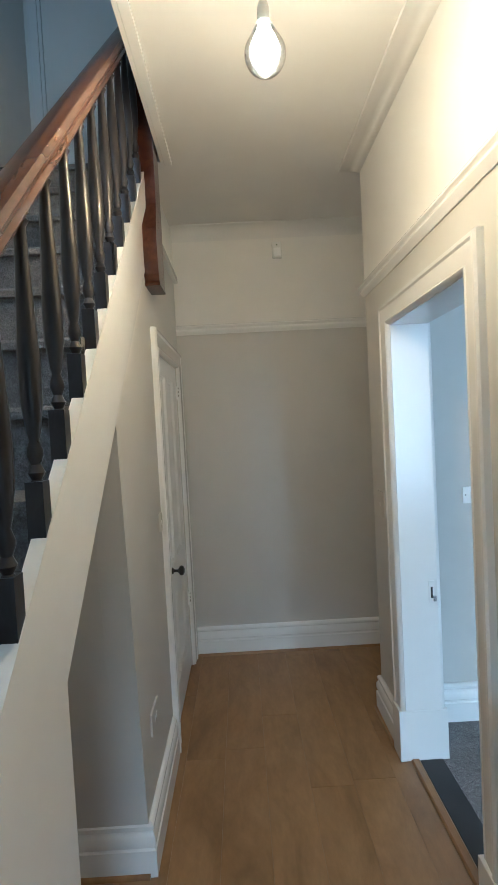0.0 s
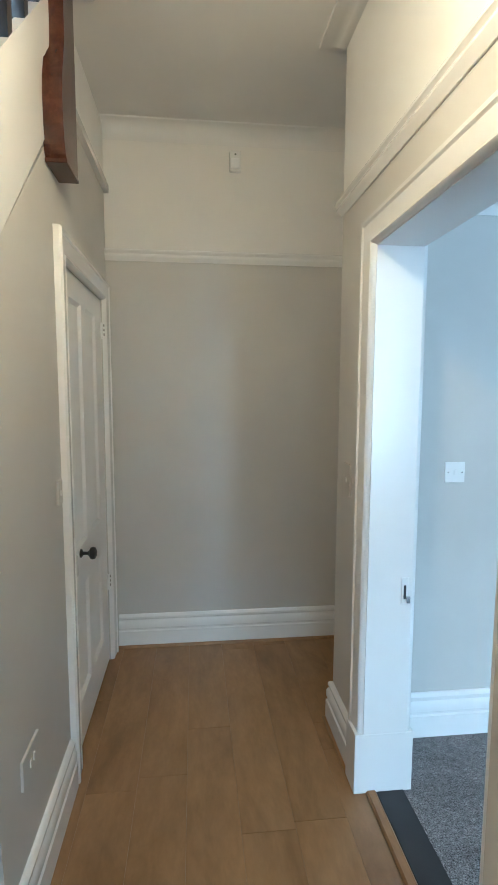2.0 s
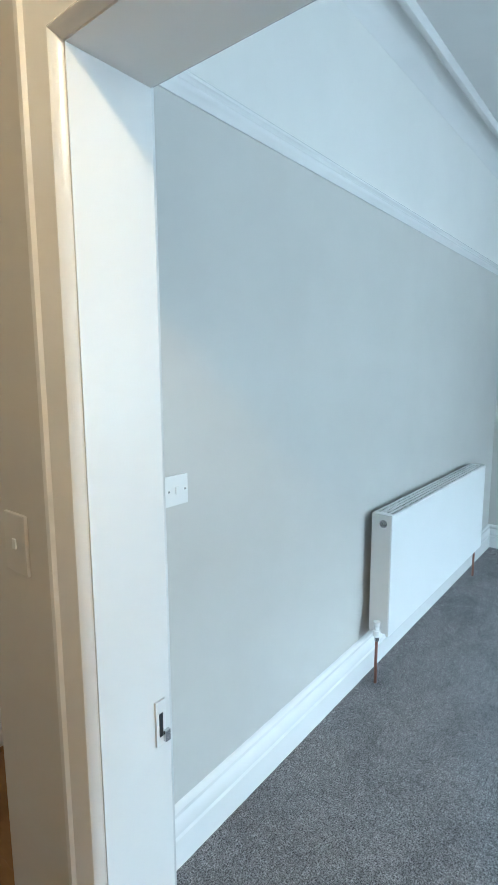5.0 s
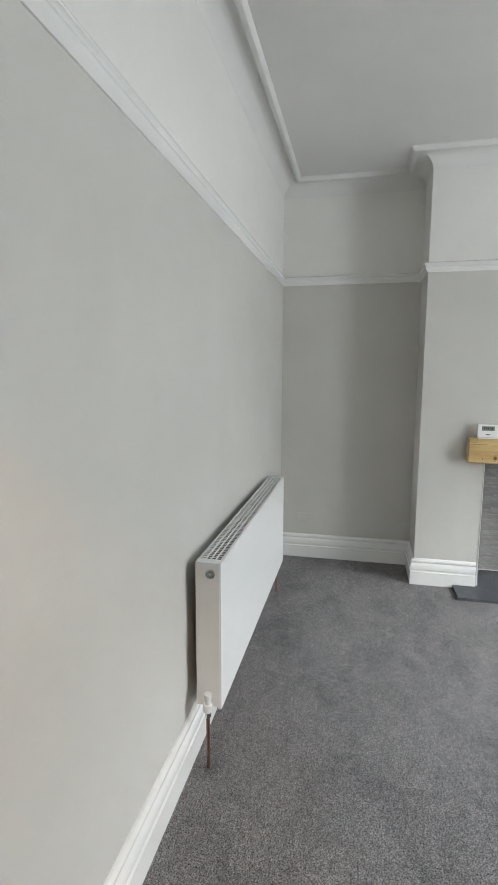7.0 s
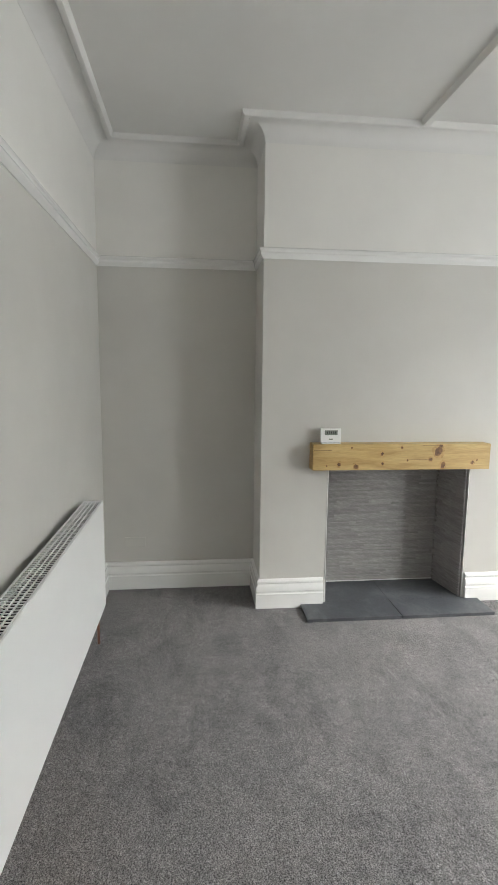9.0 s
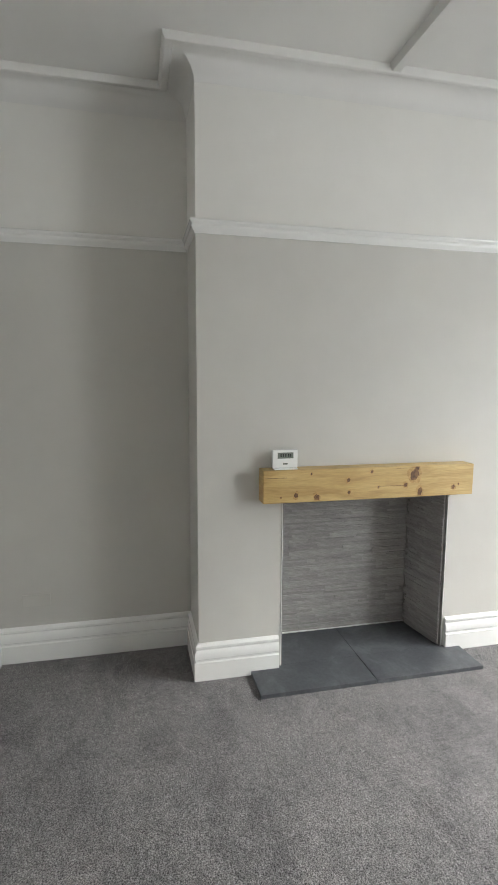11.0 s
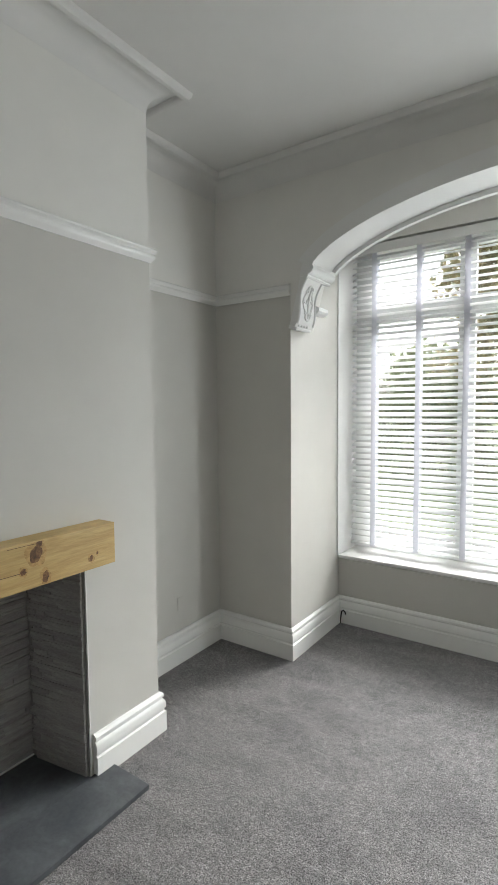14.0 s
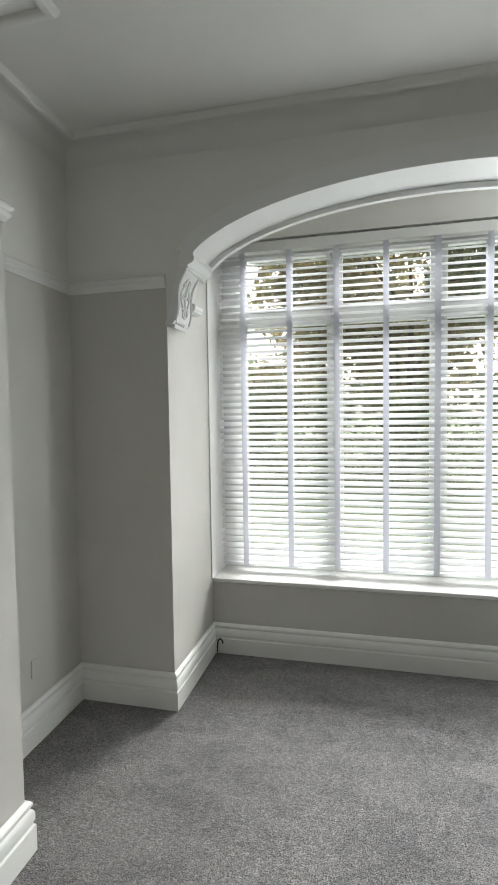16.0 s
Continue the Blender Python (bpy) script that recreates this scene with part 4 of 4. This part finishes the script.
for y in (-0.03, -0.02, -0.005, 0.008, 0.02):
    box(bm, -0.0142, -0.0134, y, y + 0.006, 0.064, 0.078)
part("digits", bm, BLACK_IRON, thermo, "dark display segments")

# ---- arch, corbels ----
def arch_band(bm, x0, x1, inner, outer, y0, y1, n=64):
    """A band that follows the arch, between two shrinkages."""
    rows = []
    for i in range(n + 1):
        x = x0 + (x1 - x0) * i / n
        t = (x - ARCH_X) / ARCH_A
        ang = math.acos(max(-1, min(1, t)))
        pi_ = (ARCH_X + (ARCH_A - inner) * math.cos(ang), ARCH_Z + (ARCH_B - inner) * math.sin(ang))
        po = (ARCH_X + (ARCH_A - outer) * math.cos(ang), ARCH_Z + (ARCH_B - outer) * math.sin(ang))
        rows.append([bm.verts.new((p[0], y, p[1])) for p, y in ((pi_, y0), (pi_, y1), (po, y1), (po, y0))])
    fs = []
    for r0, r1 in zip(rows, rows[1:]):
        for i in range(4):
            fs.append(bm.faces.new((r0[i], r0[(i + 1) % 4], r1[(i + 1) % 4], r1[i])))
    fs += [bm.faces.new(rows[0]), bm.faces.new(rows[-1])]
    bmesh.ops.recalc_face_normals(bm, faces=fs)


AX0, AX1 = XP2 + 0.075, XP - 0.075
bm = bmesh.new()
arch_band(bm, AX0, AX1, 0.075, -0.018, YF - 0.175, YF + 0.018)
arch_band(bm, AX0, AX1, 0.055, -0.018, YF - 0.268, YF - 0.175)
arch_band(bm, AX0, AX1, 0.084, -0.018, YF - 0.3, YF - 0.268)
structure("arch_moulding", bm, SATIN, "white plaster arch over the bay", "arch", smooth=True)


def corbel(at, side):
    """Scrolled bracket under the arch's end. side: +1 leans towards -x."""
    e = thing("corbel", at, "white painted scrolled plaster corbel with leaf relief", "corbel", "corbels of the bay arch")
    e.rotation_euler = (0, radians(-15.1 * side), 0)
    s = -side
    curve = [(0, 0.036), (0.02, 0.044), (0.05, 0.047), (0.085, 0.043), (0.125, 0.032), (0.17, 0.022), (0.21, 0.02), (0.245, 0.028), (0.27, 0.036), (0.29, 0.04)]   # (height, how far it stands out)
    deep = 0.2

    def out_at(v):
        for (v0, u0), (v1, u1) in zip(curve, curve[1:]):
            if v <= v1:
                return u0 + (u1 - u0) * (v - v0) / (v1 - v0)
        return curve[-1][1]

    bm = bmesh.new()
    prism(bm, [(0, 0)] + [(s * u, v) for v, u in curve] + [(0, 0.29)], "y", -deep, 0.012)
    part("bracket", bm, SATIN, e, smooth=True)
    bm = bmesh.new()      # moulded cap, rounded on its face
    cap = [(0, 0.285), (0.05, 0.285), (0.056, 0.295), (0.05, 0.303), (0.06, 0.31), (0.074, 0.325), (0.078, 0.34), (0.074, 0.352), (0.066, 0.358), (0.07, 0.37), (0, 0.37)]
    prism(bm, [(s * u, v) for u, v in cap], "y", -deep - 0.075, 0.024)
    part("capping", bm, SATIN, e, smooth=True)
    bm = bmesh.new()
    box(bm, min(0, s * 0.056), max(0, s * 0.056), -0.16, 0.02, -0.018, 0.0, bevel=0.004)
    part("foot", bm, SATIN, e)
    for i in range(4):
        ball = lathe(bmesh.new(), [(0.0, 0.0), (0.007, 0.002), (0.0095, 0.008), (0.007, 0.014), (0, 0.016)], (s * 0.036 - (0.016 if s < 0 else 0.0), -0.022 - i * 0.034, 0.012), "x", 10)
        part("bead", ball, SATIN, e, "small round bead", smooth=True)
    bm = bmesh.new()      # raised borders down both edges and leaf scrolls on the curved face
    for y in (0.004, -deep + 0.012):
        tube(bm, [(s * (out_at(v) + 0.002), y, v) for v in [0.02 + 0.27 * k / 16 for k in range(17)]], 0.008, 6)
    tube(bm, [(s * 0.02, y, 0.028) for y in (0.004, -0.05, -0.1, -deep + 0.012)], 0.006, 6)

    def scroll(pts, r):
        tube(bm, [(s * (out_at(v) + 0.003), y, v) for y, v in pts], r, 6)

    for m in (-1, 1):
        loop = []
        for k in range(19):
            t = math.pi * k / 18
            wave = 1 + 0.22 * math.sin(5 * t)
            loop.append((-0.094 + m * 0.05 * math.sin(t) * wave, 0.15 - 0.1 * math.cos(t)))
        scroll(loop, 0.0065)
        for v0, rr in ((0.085, 0.018), (0.15, 0.022), (0.21, 0.018)):
            scroll([(-0.094 + m * (0.024 + rr * (1 - k / 13) * math.cos(k * 0.55)), v0 + rr * (1 - k / 13) * math.sin(k * 0.55)) for k in range(12)], [0.006 * (1 - k / 16) for k in range(12)])
    scroll([(-0.094, 0.06), (-0.094, 0.15), (-0.094, 0.255)], [0.004, 0.009, 0.004])
    part("leaf_relief", bm, SATIN, e, smooth=True)
    bm = bmesh.new()      # small shelf at the back, on the bay side
    prism(bm, [(0, 0.095), (s * 0.03, 0.098), (s * 0.05, 0.112), (s * 0.056, 0.128), (s * 0.052, 0.145), (s * 0.03, 0.152), (0, 0.152)], "y", -0.33, -deep)
    part("rear_shelf", bm, SATIN, e)
    return e


corbel((XP, YF, 2.065), 1)
corbel((XP2, YF, 2.065), -1)

# ---- bay window ----
WY = -4.88               # plane of the frames
WX0, WX1 = 0.8, 3.47
WT = 2.70
bm = bmesh.new()
box(bm, XP2, XP, YBAY - 0.42, YBAY + 0.012, SILL - 0.024, SILL, bevel=0.006)
structure("window_sill", bm, GLOSS, "white gloss window sill", "window sill")
bm = bmesh.new()         # boards at the sides of the window
box(bm, XP - 0.008, XP + 0.004, YBAY - 0.3, YBAY + 0.03, SILL, 2.76, bevel=0.003)
box(bm, XP2 - 0.004, XP2 + 0.008, YBAY - 0.3, YBAY + 0.03, SILL, 2.76, bevel=0.003)
structure("window_lining", bm, SATIN, "white window lining boards", "window lining")
win = tagged(new("window"), "white framed bay window with top lights and clear glass", "window")
win["kind"] = "structure"
win.location = (2.3, WY, SILL)
MULL = [WX0 + 0.03, 1.42, 2.08, 2.74, WX1 - 0.03]
bm = bmesh.new()
box(bm, MULL[-1] + 0.025, XP - 0.008, WY - 0.03, WY + 0.03, SILL, WT + 0.03)
box(bm, XP2 + 0.008, MULL[0] - 0.025, WY - 0.03, WY + 0.03, SILL, WT + 0.03)
for x in MULL:
    box(bm, x - 0.025, x + 0.025, WY - 0.035, WY + 0.035, SILL, WT + 0.03, bevel=0.004)
for (xa, xb) in zip(MULL, MULL[1:]):
    for z0, z1 in ((SILL, SILL + 0.06), (2.215, 2.285), (WT - 0.03, WT + 0.03)):
        box(bm, xa + 0.025, xb - 0.025, WY - 0.03, WY + 0.03, z0, z1, bevel=0.004)
local(finish("window_frame", bm, UPVC), win)
for xa, xb in zip(MULL, MULL[1:]):
    for z0, z1 in ((SILL + 0.06, 2.215), (2.285, WT - 0.03)):
        bm = bmesh.new()
        for a, b, c, d in ((xa + 0.025, xa + 0.052, z0, z1), (xb - 0.052, xb - 0.025, z0, z1), (xa + 0.052, xb - 0.052, z0, z0 + 0.03), (xa + 0.052, xb - 0.052, z1 - 0.03, z1)):
            box(bm, a, b, WY - 0.02, WY + 0.042, c, d, bevel=0.003)
        local(finish("casement", bm, UPVC), win)
        g = local(finish("pane", one_box(xa + 0.052, xb - 0.052, WY, WY + 0.006, z0 + 0.03, z1 - 0.03), GLASS, label="clear window pane"), win)
        g.visible_shadow = False
hx = (MULL[-2] + MULL[-1]) / 2
bm = bmesh.new()
box(bm, hx - 0.02, hx + 0.02, WY + 0.042, WY + 0.056, 2.292, 2.312, bevel=0.002)
tube(bm, [(hx, WY + 0.06, 2.302), (hx + 0.03, WY + 0.068, 2.304), (hx + 0.1, WY + 0.062, 2.302)], [0.008, 0.007, 0.005])
local(finish("window_handle", bm, CHROME, label="grey metal window handle"), win)

# venetian blind
BY = -4.755
blind = thing("venetian_blind", (2.3, BY, SILL), "wide white venetian blind with cloth tapes, lowered, slats half open", "blind")
part("head_rail", one_box(-1.545, 1.215, -0.03, 0.035, 2.165, 2.225, bevel=0.004), SATIN, blind)
part("valance", one_box(-1.55, 1.22, 0.036, 0.044, 2.162, 2.225, bevel=0.003), SATIN, blind)
part("bottom_rail", one_box(-1.545, 1.215, -0.025, 0.025, 0.04, 0.058, bevel=0.004), SLAT, blind)
PITCH = 0.0445
tilt = radians(-31)
slat_bm = bmesh.new()
seg = []
for i in range(5):
    u = -0.025 + 0.05 * i / 4
    h = 0.0025 * (1 - (u / 0.025) ** 2)
    seg.append((u, h))
pts = [(u, h + 0.0014) for u, h in seg] + [(u, h - 0.0014) for u, h in seg[::-1]]
rot = [(u * math.cos(tilt) - h * math.sin(tilt), u * math.sin(tilt) + h * math.cos(tilt)) for u, h in pts]
prism(slat_bm, rot, "x", -1.545, 1.215)
slat_me = None
k = 0
z = 0.085
while z < 2.16:
    if slat_me is None:
        ob = part("slat", slat_bm, SLAT, blind)
        slat_me = ob.data
    else:
        ob = new("slat", slat_me)
        ob.parent = blind
    ob.location = (0, 0, z)
    ob.rotation_euler = (radians(math.sin(k * 1.7) * 1.5), 0, 0)
    z += PITCH
    k += 1
tapes = [3.345, 3.03, 2.72, 2.41, 2.1, 1.80, 1.49, 1.18, 0.88]
for x in tapes:
    for y0 in (-0.0285, 0.0275):
        bm = one_box(x - 2.3 - 0.018, x - 2.3 + 0.018, y0, y0 + 0.001, 0.045, 2.17)
        part("tape", bm, TAPE, blind, "woven white ladder tape")

# cable at the bay corner
cable = thing("cable_end", (XP - 0.03, YBAY + 0.03, 0.02), "black cable loop coming up at the bay's corner skirting", "cable")
part("cable", tube(bmesh.new(), [(0.0, 0, -0.02), (-0.005, 0.0, 0.03), (-0.012, 0.004, 0.07), (-0.03, 0.01, 0.085), (-0.045, 0.012, 0.07), (-0.046, 0.012, 0.055)], 0.005), BLACK_IRON, cable, smooth=True)
part("cable_tail", tube(bmesh.new(), [(0.004, 0.004, -0.02), (0.003, 0.01, 0.03), (0.0, 0.012, 0.05)], 0.005), SWITCH, cable, "white cable tail", smooth=True)

# ---- outside ----
bm = bmesh.new()
v = [bm.verts.new(p) for p in ((-400, -400, -0.55), (400, -400, -0.55), (400, 400, -0.55), (-400, 400, -0.55))]
bm.faces.new(v)
structure("ground", bm, LAWN, "green front lawn", "lawn")
bm = one_box(-30, 30, -9.4, -7.9, -0.55, -0.53)
structure("path", bm, ASPHALT, "pale front path", "path")


def foliage(name, centres, count, size, mat, seed, label, category, kind=""):
    """Many small tilted leaves about clump centres (x, y, z, radius)."""
    rnd = np.random.default_rng(seed)
    vs, fs = [], []
    w = np.array([c[3] ** 2 for c in centres])
    w = w / w.sum()
    pick = rnd.choice(len(centres), count, p=w)
    for k in pick:
        cx, cy, cz, r = centres[k]
        d = rnd.normal(size=3)
        d /= np.linalg.norm(d)
        p = np.array([cx, cy, cz]) + d * r * rnd.uniform(0.55, 1.08)
        a = rnd.normal(size=3)
        a /= np.linalg.norm(a)
        b = np.cross(a, rnd.normal(size=3))
        b /= np.linalg.norm(b)
        s = size * rnd.uniform(0.6, 1.4)
        i = len(vs)
        vs += [tuple(p - a * s), tuple(p + b * s * 0.45), tuple(p + a * s), tuple(p - b * s * 0.45)]
        fs.append((i, i + 1, i + 2, i + 3))
    me = bpy.data.meshes.new(name)
    me.from_pydata(vs, [], fs)
    me.materials.append(mat)
    ob = new(name, me)
    if label:
        tagged(ob, label, category, kind=kind)
    return ob


def tree(at, height, spread, mat, seed, label, count=9000):
    e = thing("tree", at, label, "tree", "trees beyond the lawn")
    rnd = random.Random(seed)
    bm = bmesh.new()
    tube(bm, [(0, 0, -0.05), (0.05, 0.02, height * 0.25), (0.0, 0.08, height * 0.6), (0.1, 0, height * 0.85)], [0.16, 0.13, 0.08, 0.03], 10)
    tips = []
    for i in range(9):
        a = rnd.uniform(0, 6.28)
        z0 = height * rnd.uniform(0.2, 0.6)
        tip = (spread * 0.75 * math.cos(a), spread * 0.75 * math.sin(a), z0 + height * rnd.uniform(0.1, 0.35))
        tips.append(tip)
        tube(bm, [(0.02, 0.03, z0), (tip[0] * 0.5, tip[1] * 0.5, z0 + (tip[2] - z0) * 0.6), tip], [0.06, 0.04, 0.015], 6)
    part("trunk", bm, BARK, e, smooth=True)
    cl = [(*t, spread * rnd.uniform(0.3, 0.5)) for t in tips]
    for i in range(12):
        a = rnd.uniform(0, 6.28)
        q = rnd.uniform(0, spread)
        cl.append((q * math.cos(a), q * math.sin(a), height * rnd.uniform(0.35, 1.0), spread * rnd.uniform(0.2, 0.4)))
    ob = foliage("crown", cl, count, 0.13, mat, seed, "", "")
    ob.parent = e
    return e


tree((4.2, -20.0, -0.55), 8.2, 2.6, LEAF_AUTUMN, 1, "leafy tree turning yellow beyond the lawn", 8500)
tree((1.2, -19.0, -0.55), 9.6, 3.3, LEAF_AUTUMN, 2, "broad tree with autumn leaves beyond the lawn", 11000)
tree((-3.0, -18.5, -0.55), 9.2, 3.2, LEAF_GREEN, 3, "dense green tree beyond the lawn", 11000)
tree((8.0, -26.0, -0.55), 4.6, 2.8, LEAF_GREEN, 4, "low bushy green tree beyond the lawn", 6000)
tree((1.5, -21.0, -0.55), 5.4, 2.4, LEAF_AUTUMN, 6, "bushy small tree with yellowing leaves beyond the lawn", 9000)
rnd = random.Random(9)
hedge = [(x * 0.75 - 7 + rnd.uniform(-0.2, 0.2), -16.5 + rnd.uniform(-0.3, 0.3), -0.1 + h * 0.55, 0.55) for x in range(24) for h in range(5)]
foliage("hedge", hedge, 26000, 0.08, LEAF_GREEN, 8, "dense dark green garden hedge", "hedge", "stuff")

# ---- laminate planks, laid along the hall ----
rnd = random.Random(3)
PW = 0.192
shared = {}
xcol = XL - 0.9
col = 0
planks = 0
while xcol < 2.7:
    y = -3.9 - rnd.uniform(0, 1.2)
    xa, xb = xcol + 0.0002, xcol + PW - 0.0002
    if xa < 0.014 < xb:
        xb_near = 0.013
    else:
        xb_near = xb
    while y < YB:
        ya, yb = max(y, -3.9) + 0.0006, min(y + 1.26, YB) - 0.0006
        if yb - ya > 0.02 and not (xa > 0.01 and yb < YC) and not (xb < XL and (xb < XL - 0.9 or ya > SB)):
            cuts = [(xa, xb, ya, yb)]
            if xb > 0.014 and ya < YC:
                cuts = [(xa, min(xb, 0.013), ya, yb)] if xa < 0.0 else [(xa, xb, YC + 0.001, yb)]
                if xa < 0.0 and yb > YC + 0.05:
                    cuts = [(xa, 0.013, ya, YC), (xa, xb, YC + 0.0006, yb)]
            for a, b, c, d in cuts:
                if d - c < 0.03 or b - a < 0.005:
                    continue
                key = (round(b - a, 3), round(d - c, 3))
                if key not in shared:
                    bm = bmesh.new()
                    w, l = (b - a) / 2, (d - c) / 2
                    lo = [bm.verts.new(p) for p in ((-w, -l, 0), (w, -l, 0), (w, l, 0), (-w, l, 0))]
                    e = 0.0003
                    mid = [bm.verts.new(p) for p in ((-w, -l, 0.0115), (w, -l, 0.0115), (w, l, 0.0115), (-w, l, 0.0115))]
                    hi = [bm.verts.new(p) for p in ((-w + e, -l + e, 0.012), (w - e, -l + e, 0.012), (w - e, l - e, 0.012), (-w + e, l - e, 0.012))]
                    for q in range(4):
                        r = (q + 1) % 4
                        bm.faces.new((lo[q], lo[r], mid[r], mid[q]))
                        bm.faces.new((mid[q], mid[r], hi[r], hi[q]))
                    bm.faces.new(hi)
                    me = bpy.data.meshes.new("plank")
                    bm.to_mesh(me)
                    bm.free()
                    me.materials.append(LAMINATE)
                    shared[key] = me
                ob = new("plank", shared[key])
                ob.location = ((a + b) / 2, (c + d) / 2, -0.012)
                ob.parent = HALL_FLOOR
                planks += 1
        y += 1.26
    xcol += PW
    col += 1

# ---- split-face strips of the fireplace back ----
rnd = random.Random(11)
strips = {}
z = 0.024
yl, yr = OP1 + 0.06, OP0 - 0.06
while z < OPH - 0.01:
    h = rnd.choice((0.010, 0.012, 0.014, 0.018))
    y = yl - rnd.uniform(0, 0.15)
    while y < yr:
        l = rnd.choice((0.12, 0.18, 0.24, 0.3))
        a, b = max(y, yl), min(y + l, yr)
        if b - a > 0.01:
            key = (round(b - a, 2), h, rnd.randrange(3))
            if key not in strips:
                bm = bmesh.new()
                w = key[0] / 2 - 0.0006
                t = (0.010, 0.012, 0.014)[key[2]]
                box(bm, -t, 0, -w, w, 0.0003, h - 0.0003)
                me = bpy.data.meshes.new("tile")
                bm.to_mesh(me)
                bm.free()
                me.materials.append(SPLIT)
                strips[key] = me
            ob = local(new("tile", strips[key]), BACK)
            ob.location = (XO, (a + b) / 2, z)
        y += l
    z += h

# the same strips on the opening's side
side = math.atan2(0.054, XO - XC)
z = 0.024
keys = sorted(strips)
while z < OPH - 0.01:
    h = rnd.choice((0.010, 0.012, 0.014, 0.018))
    u = 0.006
    while u < 0.32:
        fit_keys = [k for k in keys if k[1] == h and k[0] <= 0.332 - u and k[0] > 0.04]
        if not fit_keys:
            break
        key = rnd.choice(fit_keys)
        ob = local(new("tile", strips[key]), BACK)
        v = u + key[0] / 2
        ob.location = (XC + 0.004 + v * math.cos(side), OP1 + 0.0105 + v * math.sin(side), z)
        ob.rotation_euler = (0, 0, side - math.pi / 2)
        u += key[0]
    z += h
